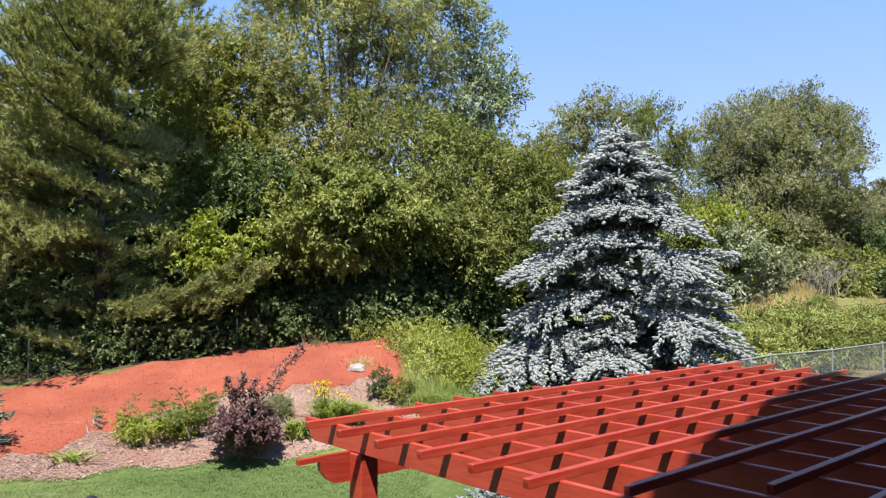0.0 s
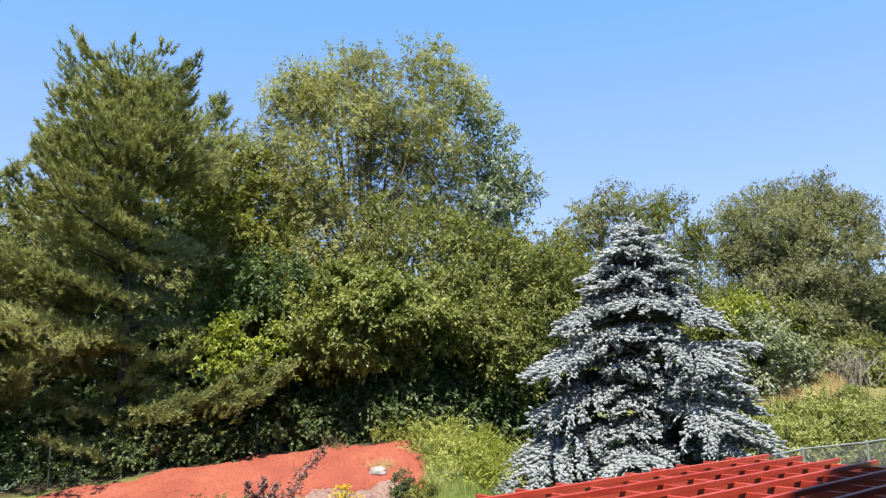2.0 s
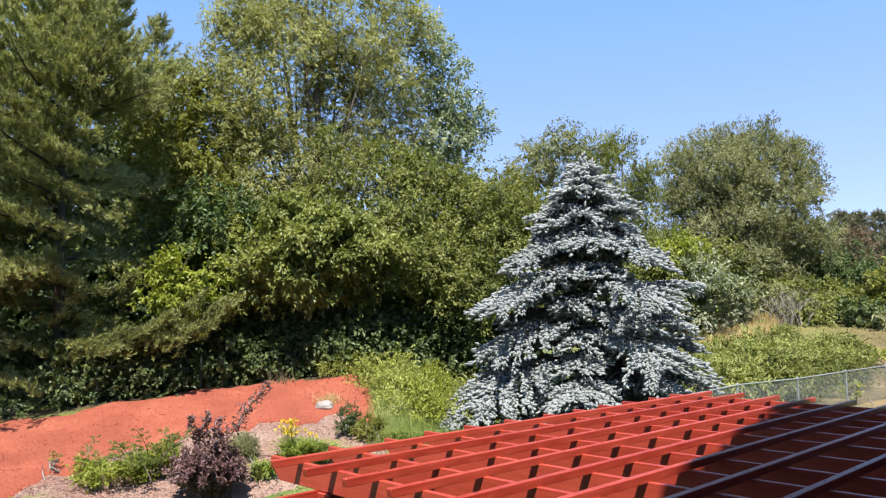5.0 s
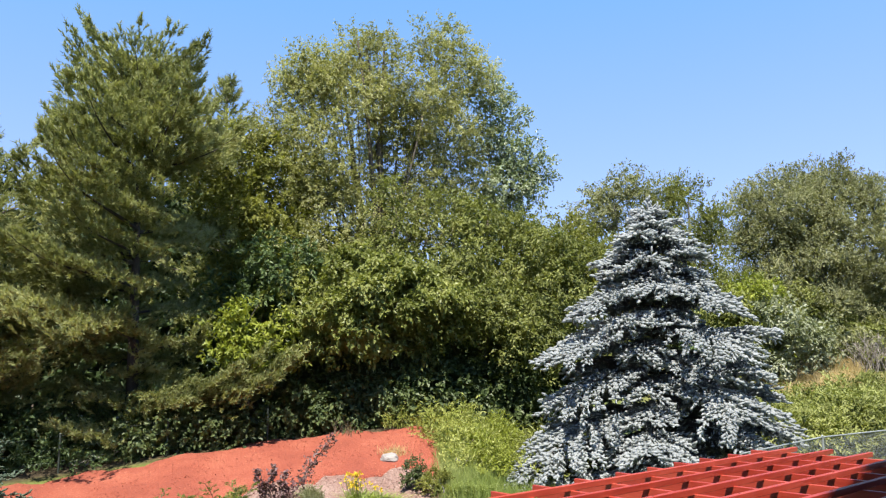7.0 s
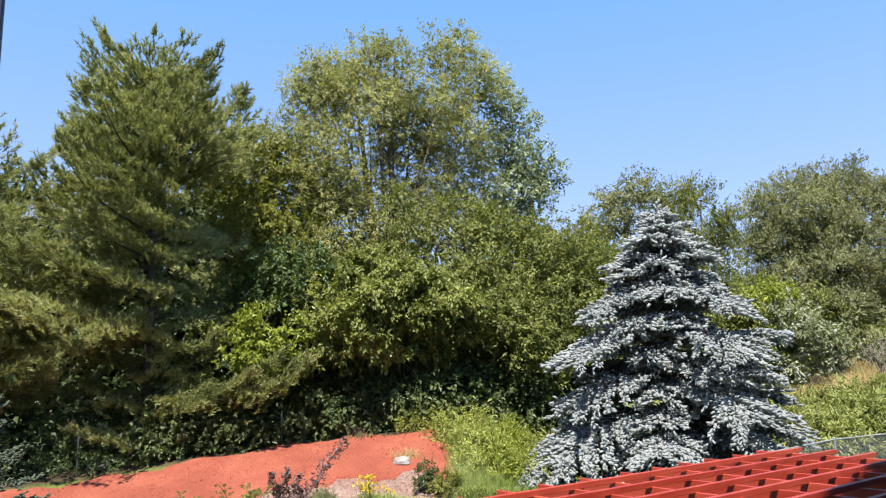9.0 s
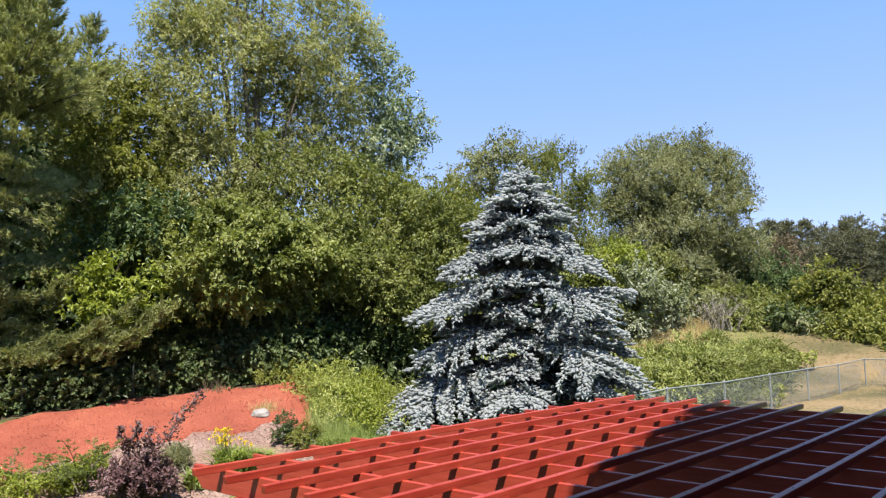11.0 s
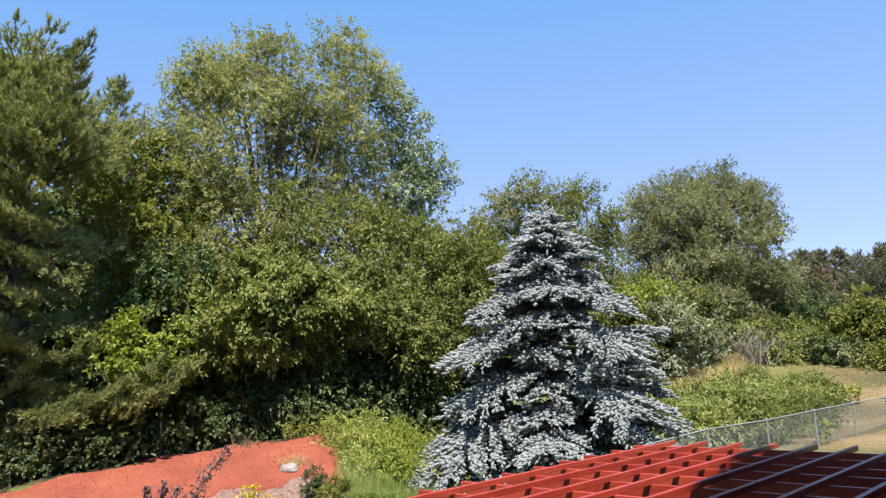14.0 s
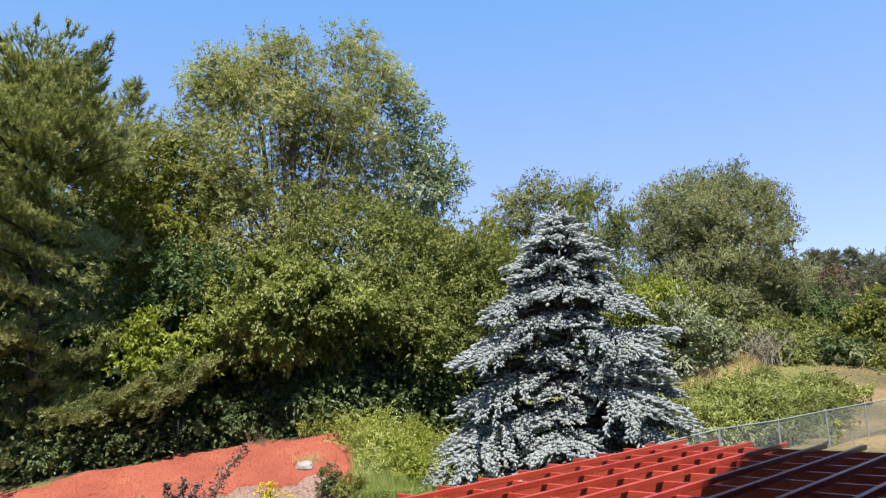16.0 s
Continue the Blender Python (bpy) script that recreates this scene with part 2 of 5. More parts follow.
LEAF_SUMAC = foliage("sumac_leaves", (0.12, 0.138, 0.034), (0.24, 0.258, 0.08), (0.41, 0.415, 0.18), 0.35, 0.5, 0.7)
GRASS_BLADE = foliage("grass_blades", (0.1, 0.14, 0.028), (0.2, 0.25, 0.064), (0.33, 0.36, 0.14), 0.35, 0.5, 0.4)
LAWN_BLADE = foliage("lawn_blades", (0.03, 0.054, 0.015), (0.062, 0.095, 0.028), (0.12, 0.14, 0.052), 0.3, 0.5, 0.25)
FIELD_BLADE = foliage("field_grass", (0.12, 0.1, 0.045), (0.22, 0.17, 0.082), (0.33, 0.255, 0.135), 0.3, 0.6, 0.3)
DRY_BLADE = foliage("dry_grass", (0.26, 0.19, 0.08), (0.42, 0.32, 0.15), (0.58, 0.47, 0.26), 0.3, 0.6, 0.5)
LILY_GREEN = foliage("lily_leaves", (0.08, 0.11, 0.022), (0.19, 0.235, 0.055), (0.38, 0.4, 0.15), 0.35, 0.4, 2.0)
LILY_YELLOW = foliage("lily_flowers", (0.52, 0.34, 0.02), (0.66, 0.48, 0.03), (0.75, 0.6, 0.08), 0.25, 0.5, 3.0)
JUNIPER = foliage("juniper_sprays", (0.055, 0.075, 0.018), (0.13, 0.16, 0.038), (0.24, 0.255, 0.08), 0.25, 0.5, 1.2)
BARE_TWIG = plain("bare_twigs", (0.2, 0.175, 0.145), 0.9)
STEEL = plain("galvanised_steel", (0.2, 0.215, 0.205), 0.55, 0.25, 0.15)
DARK_STEEL = plain("dark_green_steel", (0.03, 0.04, 0.03), 0.6, 0.2)
# brown kept dark so the unseen house throws back little light
SIDING = plain("low_bounce_siding", (0.20, 0.17, 0.14), 0.7, 0, 0.08, 1.5)
SHINGLE = rough_stuff("roof_shingles", [(0.3, (0.06, 0.055, 0.05)), (0.7, (0.14, 0.13, 0.12))], 1.5, 12, 0.95, 0.6, 0.02)
DECK_WOOD = plain("deck_boards", (0.30, 0.22, 0.16), 0.75)
NAVY = plain("navy_upright", (0.012, 0.014, 0.06), 0.8)
BLACK = plain("black_plastic", (0.012, 0.012, 0.014), 0.4)

# ---- geometry helpers ----
C0, EYE = (4.5, -2.62), 3.69


def at(az, r):
    """Plan position r metres from the deck's edge, az degrees left of the slats' direction."""
    a = radians(az)
    return C0[0] - r * math.sin(a), C0[1] + r * math.cos(a)


def smooth(a, b, v):
    k = np.clip((np.asarray(v, float) - a) / (b - a), 0, 1)
    return k * k * (3 - 2 * k)


def ground_z(x, y):
    """Height of the ground: flat lawn, a planted bank to the left, a field that rises beyond the fence."""
    x, y = np.asarray(x, float), np.asarray(y, float)
    dx, dy = C0[0] - x, y - C0[1]
    r = np.hypot(dx, dy)
    az = np.degrees(np.arctan2(dx, dy))
    top = 1.2 + np.clip((79 - az) / 21, -0.6, 1.2) * 0.75
    bank = top * np.clip((r - 15.6) / 7.4, 0, 1) ** 0.85 + 0.02 * np.clip(r - 23, 0, 60)
    right = 0.64 * smooth(9, 21, r) + (2.45 + 0.75 * smooth(14, 26, az)) * smooth(36, 57, r) + 0.9 * smooth(57, 110, r)
    k = smooth(40, 54, az) * (1 - smooth(110, 140, az))
    front = 1 - smooth(90, 150, np.abs(az - 40))
    bumps = 0.05 * np.sin(x * 0.9 + 0.7 * np.sin(y * 0.6)) * np.sin(y * 0.8) * smooth(15, 24, r)
    return (k * bank + (1 - k) * right) * front + bumps


def gz(x, y):
    return float(ground_z(x, y))


def mesh_from(name, verts, faces, mat, smooth_faces=False):
    """A mesh from arrays: verts (n, 3), faces (m, k)."""
    verts, faces = np.asarray(verts, np.float32), np.asarray(faces, np.int32)
    me = bpy.data.meshes.new(name)
    me.vertices.add(len(verts))
    me.vertices.foreach_set("co", verts.ravel())
    k = faces.shape[1]
    me.loops.add(faces.size)
    me.loops.foreach_set("vertex_index", faces.ravel())
    me.polygons.add(len(faces))
    me.polygons.foreach_set("loop_start", np.arange(0, faces.size, k, dtype=np.int32))
    me.polygons.foreach_set("use_smooth", np.full(len(faces), smooth_faces))
    me.update(calc_edges=True)
    me.materials.append(mat)
    return me


def thing(name, x, y, z, label, category, group="", kind=""):
    ob = new(name)
    ob.empty_display_size = 0.2
    ob.location = (x, y, z)
    return tagged(ob, label, category, group, kind)


def child(name, me, parent, label=""):
    ob = new(name, me)
    ob.parent = parent
    if label:
        ob["label"] = label
    return ob


def part(name, bm, mat, parent, label="", shade=False):
    me = bpy.data.meshes.new(name)
    bm.to_mesh(me)
    bm.free()
    me.materials.append(mat)
    if shade:
        me.polygons.foreach_set("use_smooth", [True] * len(me.polygons))
    return child(name, me, parent, label)


def unit(v):
    return v / np.maximum(np.linalg.norm(v, axis=-1, keepdims=True), 1e-9)


def tubes(paths, sides=6):
    """Tapered tubes along paths of (points, radii): verts and quads."""
    V, F, base = [], [], 0
    ring = np.arange(sides)
    ang = 2 * np.pi * ring / sides
    for pts, rad in paths:
        pts = np.asarray(pts, float)
        d = unit(np.gradient(pts, axis=0))
        side = np.cross(d, (0.31, 0.17, 0.93))
        side = np.where(np.linalg.norm(side, axis=1, keepdims=True) < 0.1, np.cross(d, (1.0, 0, 0)), side)
        side = unit(side)
        up = np.cross(d, side)
        rad = np.asarray(rad, float)[:, None, None]
        V.append((pts[:, None] + rad * (side[:, None] * np.cos(ang)[None, :, None] + up[:, None] * np.sin(ang)[None, :, None])).reshape(-1, 3))
        n = len(pts)
        a = base + np.arange(n - 1)[:, None] * sides + ring[None]
        b = base + np.arange(n - 1)[:, None] * sides + (ring[None] + 1) % sides
        F.append(np.stack([a, b, b + sides, a + sides], -1).reshape(-1, 4))
        base += n * sides
    return np.concatenate(V), np.concatenate(F)


def leaf_quads(p, axis, normal, length, width, fold=0.25):
    """Leaves, each a folded lozenge of four corners."""
    axis = unit(axis)
    side = unit(np.cross(axis, normal))
    nrm = np.cross(side, axis)
    length, width = np.broadcast_to(length, len(p))[:, None], np.broadcast_to(width, len(p))[:, None]
    mid = p + axis * length * 0.45 + nrm * width * fold
    v = np.stack([p, mid + side * width * 0.5, p + axis * length - nrm * width * fold, mid - side * width * 0.5], 1)
    return v.reshape(-1, 3), np.arange(4 * len(p)).reshape(-1, 4)


def blades(p, axis, length, width, rng):
    """Thin single-faced blades: needles and grass."""
    axis = unit(axis)
    side = unit(np.cross(axis, rng.normal(size=axis.shape)))
    length, width = np.broadcast_to(length, len(p))[:, None], np.broadcast_to(width, len(p))[:, None]
    v = np.stack([p - side * width * 0.5, p + side * width * 0.5, p + axis * length], 1)
    return v.reshape(-1, 3), np.arange(3 * len(p)).reshape(-1, 3)


def clump_sprays(blobs, size, per_clump, rng, rough=0.22, flat=0.62, fill=1.5):
    """Clumps on lumpy ellipsoids, and sprays on the upper and outer side of every clump: places and outward ways."""
    P, D = [], []
    for i, (bx, by, bz, rx, ry, rz) in enumerate(blobs):
        area = 4 * np.pi * ((rx * ry) ** 1.6 / 3 + (rx * rz) ** 1.6 / 3 + (ry * rz) ** 1.6 / 3) ** (1 / 1.6)
        n = max(4, int(area / (size * size) * fill))
        R = np.array((rx, ry, rz))
        u = unit(rng.normal(size=(n, 3)) + (0, 0, 0.15))
        k = (0.6 + 0.42 * rng.random(n) ** 0.7) * (1 + rough * rng.normal(size=n) * 0.6)
        c = u * R * k[:, None] + (bx, by, bz)
        keep = np.ones(n, bool)
        for j, (cx, cy, cz, sx, sy, sz) in enumerate(blobs):
            if j != i:
                keep &= (((c - (cx, cy, cz)) / (sx, sy, sz)) ** 2).sum(1) > 0.25
        c, u = c[keep], u[keep]
        n = len(c)
        if n == 0:
            continue
        rad = size * rng.uniform(0.55, 1.2, n)
        w = unit(rng.normal(size=(n, per_clump, 3)) + u[:, None] * 0.6 + np.array((0, 0, 0.45)))
        p = c[:, None] + w * np.array((1, 1, flat)) * (rad[:, None] * (0.45 + 0.55 * rng.random((n, per_clump)) ** 0.6))[..., None]
        P.append(p.reshape(-1, 3))
        D.append(w.reshape(-1, 3))
    return np.concatenate(P), np.concatenate(D)


def leafy(name, blobs, mat, parent, rng, size=0.52, per_clump=7, leaves=11, length=0.14, width=0.072, spray=0.34, droop=0.3, rough=0.22, core=6, fill=0.52, flat=0.62, label=""):
    """A crown of clumps of many small leaves on short sprays, with larger leaves filling its shaded middle."""
    p, d = clump_sprays(blobs, size, per_clump, rng, rough, flat, fill)
    n = len(p)
    sd = unit(d * 0.7 + rng.normal(size=(n, 3)) * 0.4 + np.array((0, 0, -droop * 0.5)))
    t = rng.random((n, leaves))
    L = spray * (0.6 + 0.8 * rng.random((n, 1)))
    pos = p[:, None] + sd[:, None] * (t * L)[..., None] + np.array((0, 0, -droop * 0.5)) * (t * t * L)[..., None] + rng.normal(size=(n, leaves, 3)) * 0.13 * spray
    ax = sd[:, None] * 0.6 + rng.normal(size=(n, leaves, 3)) * 0.4 + np.array((0, 0, -droop * 0.6))
    nm = d[:, None] * 0.7 + rng.normal(size=(n, leaves, 3)) * 0.28 + np.array((0, 0, 0.5))
    pos, ax, nm = pos.reshape(-1, 3), ax.reshape(-1, 3), nm.reshape(-1, 3)
    s = 0.7 + 0.6 * rng.random(len(pos))
    if core:
        for bx, by, bz, rx, ry, rz in blobs:
            m = int(core * 4 * (rx * ry + rx * rz + ry * rz))
            q = unit(rng.normal(size=(m, 3))) * (rx, ry, rz) * (0.75 * rng.random((m, 1)) ** 0.4) + (bx, by, bz)
            pos, ax, nm = np.vstack([pos, q]), np.vstack([ax, rng.normal(size=(m, 3))]), np.vstack([nm, rng.normal(size=(m, 3))])
            s = np.append(s, rng.uniform(1.8, 2.8, m))
    v, f = leaf_quads(pos, ax, nm, length * s, width * s)
    return child(name, mesh_from(name, v, f, mat), parent, label)


def limb_paths(root, tips, rng, r0, forks=3):
    """Limbs from a trunk to the middle of every clump of the crown, with forks."""
    out = []
    for tip in tips:
        tip = np.array(tip, float)
        h = min(max(tip[2] * 0.35, 0.3), tip[2] * 0.7)
        start = np.array((root[0] * (1 - h / max(tip[2], 1)), root[1], h))
        t = np.linspace(0, 1, 7)[:, None]
        mid = (start + tip) / 2 + np.array((0, 0, -0.12 * np.linalg.norm(tip - start))) + rng.normal(size=3) * 0.2
        pts = (1 - t) ** 2 * start + 2 * t * (1 - t) * mid + t * t * tip
        pts[1:-1] += rng.normal(size=(5, 3)) * 0.05
        out.append((pts, np.linspace(r0 * 0.45, 0.02, 7)))
        for k in range(forks):
            a = pts[rng.integers(2, 6)]
            q = a + unit((tip - start) + rng.normal(size=3) * np.linalg.norm(tip - start) * 0.5) * rng.uniform(0.2, 0.45) * np.linalg.norm(tip - start)
            tt = np.linspace(0, 1, 4)[:, None]
            out.append((a + (q - a) * tt + np.array((0, 0, 0.15)) * (tt * (1 - tt)), np.linspace(r0 * 0.18, 0.012, 4)))
    return out


def broadleaf(az, r, blobs, mat, label, name="deciduous_tree", seed=1, bark=None, trunk_r=0.16, stems=1, category="tree", group="", lobe_min=1.0, limbs=True, forks=3, **kw):
    """A broad-leaved tree. blobs: (azimuth, slope seen from the deck, radius across, radius up, step nearer)."""
    rng = np.random.default_rng(seed)
    x, y = at(az, r)
    z = gz(x, y)
    ob = thing(name, x, y, z, label, category, group)
    B = []
    for a, s, rh, rv, near in blobs:
        bx, by = at(a, r - near)
        B.append((bx - x, by - y, EYE + s * (r - near) - z, rh, rh, rv))
    lobes = []
    for b in B:
        if b[3] * b[5] < lobe_min ** 2:
            lobes.append(b)
            continue
        n = 9
        for i in range(n):
            zz = 1 - 1.75 * (i + 0.5) / n
            a_ = i * 2.4 + rng.uniform(-0.5, 0.5)
            q = math.sqrt(max(0, 1 - zz * zz))
            k = rng.uniform(0.55, 0.9)
            f = rng.uniform(0.28, 0.46)
            lobes.append((b[0] + b[3] * k * q * math.cos(a_), b[1] + b[4] * k * q * math.sin(a_), b[2] + b[5] * k * zz, b[3] * f, b[4] * f, b[5] * f * 0.85))
    paths = []
    for k in range(stems):
        o = rng.normal(size=2) * 0.25 * (stems > 1)
        top = max(b[2] for b in B)
        t = np.linspace(0, 1, 9)
        lean = rng.normal(size=2) * 0.05 * top
        pts = np.stack([o[0] + lean[0] * t ** 2 + 0.08 * np.sin(5 * t + k), o[1] + lean[1] * t ** 2, -0.15 + (top + 0.1) * t], 1)
        paths.append((pts, trunk_r * (1.25 - t + 0.3 * np.exp(-t * 25))))
    if limbs:
        paths += limb_paths((0, 0), [b[:3] for b in B], rng, trunk_r, forks)
    v, f = tubes(paths)
    tr = child("trunk", mesh_from("trunk", v, f, bark or GREY_BARK, True), ob)
    if trunk_r < 0.1:
        tr["kind"] = "stuff"
    leafy("crown", lobes, mat, ob, rng, **kw)
    return ob


def bough(o, azim, L, rise, sag, rng, step=0.14, side=0.45, lift=0.25, start=0.2, hang=0.12):
    """One conifer bough: its stem's points, and the twigs that fan out from it as starts, ways and lengths."""
    n = max(5, int(L / 0.25))
    t = np.linspace(0, 1, n)
    h = np.array((math.cos(azim), math.sin(azim), 0))
    w = np.array((-h[1], h[0], 0))
    bend = rng.normal() * 0.12
    pts = o + L * (t[:, None] * h + (bend * t ** 2)[:, None] * w + (rise * t - sag * t ** 2 + lift * t ** 4)[:, None] * np.array((0, 0, 1.0)))
    m = max(6, int(L / step))
    k = np.sort(1 - (1 - start) * rng.random(m) ** 1.25)
    base = np.stack([np.interp(k, t, pts[:, i]) for i in range(3)], 1)
    tan = unit(np.gradient(pts, axis=0))
    tk = np.stack([np.interp(k, t, tan[:, i]) for i in range(3)], 1)
    s = np.where(np.arange(m) % 2, 1, -1)[:, None]
    ways = unit(tk * rng.uniform(0.5, 1.0, (m, 1)) + s * w * rng.uniform(0.5, 1.0, (m, 1)) + rng.normal(size=(m, 3)) * 0.12 + np.array((0, 0, -hang)))
    lens = side * L * (0.25 + 0.75 * np.sin(np.pi * np.clip(0.12 + 0.8 * (1 - k), 0, 1))) * rng.uniform(0.6, 1.15, m)
    # the tip itself
    base, ways, lens = np.vstack([base, pts[-2:-1]]), np.vstack([ways, tan[-1:]]), np.append(lens, 0.3 * L * side + 0.1)
    return pts, base, ways, lens


def split_twigs(base, ways, lens, rng, every, sub):
    """Side shoots on twigs. Returns twigs and shoots together."""
    B, W, L = [base], [ways], [lens]
    cnt = np.maximum(1, (lens / every).astype(int))
    idx = np.repeat(np.arange(len(base)), cnt)
    k = rng.uniform(0.25, 1, len(idx))
    up = np.array((0, 0, 1.0))
    sd = unit(np.cross(ways[idx], up)) * rng.choice((-1, 1), (len(idx), 1))
    B.append(base[idx] + ways[idx] * (lens[idx] * k)[:, None])
    W.append(unit(ways[idx] * 0.9 + sd * rng.uniform(0.4, 0.9, (len(idx), 1)) + rng.normal(size=(len(idx), 3)) * 0.2))
    L.append(np.minimum(sub, lens[idx] * 0.6) * rng.uniform(0.6, 1.2, len(idx)))
    return np.vstack(B), np.vstack(W), np.concatenate(L)


def needles(base, ways, lens, rng, per_m, nlen, nwid, splay, inner=0.15):
    """Needles round every twig."""
    cnt = np.maximum(4, (lens * per_m).astype(int))
    idx = np.repeat(np.arange(len(base)), cnt)
    k = inner + (1 - inner) * rng.random(len(idx))
    p = base[idx] + ways[idx] * (lens[idx] * k)[:, None] + np.array((0, 0, -0.05)) * (lens[idx] * k ** 2)[:, None]
    a = ways[idx] * (1 - splay) + unit(rng.normal(size=(len(idx), 3))) * splay
    a[:, 2] += 0.12
    return blades(p, a, nlen * rng.uniform(0.7, 1.2, len(idx)), nwid, rng)


def spindles(base, ways, lens, r, rng, sides=4):
    """Bushy shoots: each a small tapered spindle of needles."""
    n = len(base)
    side = unit(np.cross(ways, rng.normal(size=ways.shape)))
    up = np.cross(ways, side)
    ang = 2 * np.pi * np.arange(sides) / sides
    r = np.broadcast_to(r, n)
    V = [base[:, None]]
    for k, w in ((0.22, 0.85), (0.68, 1.0)):
        jag = rng.uniform(0.7, 1.3, (n, sides))
        c = base + ways * (lens * k)[:, None]
        rad = (r[:, None] * w * jag)[..., None]
        V.append(c[:, None] + rad * (side[:, None] * np.cos(ang + k)[None, :, None] + up[:, None] * np.sin(ang + k)[None, :, None]))
    V.append((base + ways * lens[:, None])[:, None])
    V = np.concatenate(V, 1)
    m = 2 + 2 * sides
    i, j = np.arange(sides), (np.arange(sides) + 1) % sides
    one = np.concatenate([np.stack([np.zeros(sides, int), 1 + j, 1 + i], 1), np.stack([1 + i, 1 + j, 1 + sides + j], 1), np.stack([1 + i, 1 + sides + j, 1 + sides + i], 1),
                          np.stack([1 + sides + i, 1 + sides + j, np.full(sides, m - 1)], 1)])
    return V.reshape(-1, 3), (one[None] + (np.arange(n) * m)[:, None, None]).reshape(-1, 3)


def shoots_on(base, ways, lens, rng, every, length, rise, loose=0.6):
    """Shoots along twigs, leaning forwards and up, and one at each end."""
    cnt = np.maximum(1, (lens / every).astype(int))
    idx = np.repeat(np.arange(len(base)), cnt)
    k = rng.uniform(0.15, 1, len(idx))
    w = unit(ways[idx] * 0.9 + rng.normal(size=(len(idx), 3)) * (loose, loose, loose * 0.5) + (0, 0, rise))
    B = np.vstack([base[idx] + ways[idx] * (lens[idx] * k)[:, None], base + ways * (lens * 0.9)[:, None]])
    W = np.vstack([w, unit(ways + (0, 0, rise * 0.6))])
    return B, W, length * rng.uniform(0.55, 1.2, len(B))


def ground_patch(name, az0, az1, r_in, r_out, lift, mat, na=90, nr=24, uneven=0.008, thick=0.03):
    """A laid sheet that follows the ground, with an edge. r_in and r_out: radius as a function of azimuth."""
    rng = np.random.default_rng(5)
    A = np.linspace(az0, az1, na)
    V = []
    for a in A:
        lo, hi = r_in(a), r_out(a)
        for j in range(nr):
            q = lo + (hi - lo) * j / (nr - 1)
            x, y = at(a, q)
            e = min(j, nr - 1 - j) == 0 or a in (A[0], A[-1])
            V.append((x, y, gz(x, y) + (-thick if e else lift + uneven * rng.normal())))
    idx = np.arange(na * nr).reshape(na, nr)
    F = np.stack([idx[:-1, :-1], idx[1:, :-1], idx[1:, 1:], idx[:-1, 1:]], -1).reshape(-1, 4)
    return new(name, mesh_from(name, V, F, mat, True))


def scatter(n, az0, az1, r0, r1, rng):
    """Random places on the ground: x, y, z."""
    a = np.radians(rng.uniform(az0, az1, n))
    lo, hi = r0(np.degrees(a)) if callable(r0) else r0, r1(np.degrees(a)) if callable(r1) else r1
    q = np.sqrt(rng.uniform(0, 1, n) * (np.square(hi) - np.square(lo)) + np.square(lo))
    x, y = C0[0] - q * np.sin(a), C0[1] + q * np.cos(a)
    return np.stack([x, y, ground_z(x, y)], 1)


def tufts(name, pts, height, width, per, mat, label, category, rng, spread=0.1, lean=0.35, curve=0.0, parent=None):
    """Grass: bunches of upright blades."""
    n = len(pts)
    p = np.repeat(pts, per, 0) + np.concatenate([rng.normal(size=(n * per, 2)) * spread, np.zeros((n * per, 1))], 1)
    p[:, 2] = ground_z(p[:, 0], p[:, 1]) - 0.01
    a = rng.normal(size=(n * per, 3)) * lean
    a[:, 2] = 1
    h = np.repeat(height * rng.uniform(0.5, 1.2, n), per) * rng.uniform(0.6, 1.1, n * per)
    v, f = blades(p, a, h, width, rng)
    ob = new(name, mesh_from(name, v, f, mat))
    return tagged(ob, label, category, kind="stuff")


def bar(bm, p0, p1, w, h, up=(0, 0, 1), bevel=0.004):
    """A board from p0 to p1 (its centre line), w across and h high."""
    p0, p1 = Vector(p0), Vector(p1)
    d = (p1 - p0)
    side = d.cross(Vector(up)).normalized()
    u = side.cross(d).normalized()
    m = Matrix((side * w, d, u * h)).transposed().to_4x4()
    m.translation = (p0 + p1) / 2
    g = bmesh.ops.create_cube(bm, size=1, matrix=m)
    if bevel:
        es = list({e for v in g["verts"] for e in v.link_edges})
        bmesh.ops.bevel(bm, geom=es, offset=bevel, segments=1, affect="EDGES")
    return bm


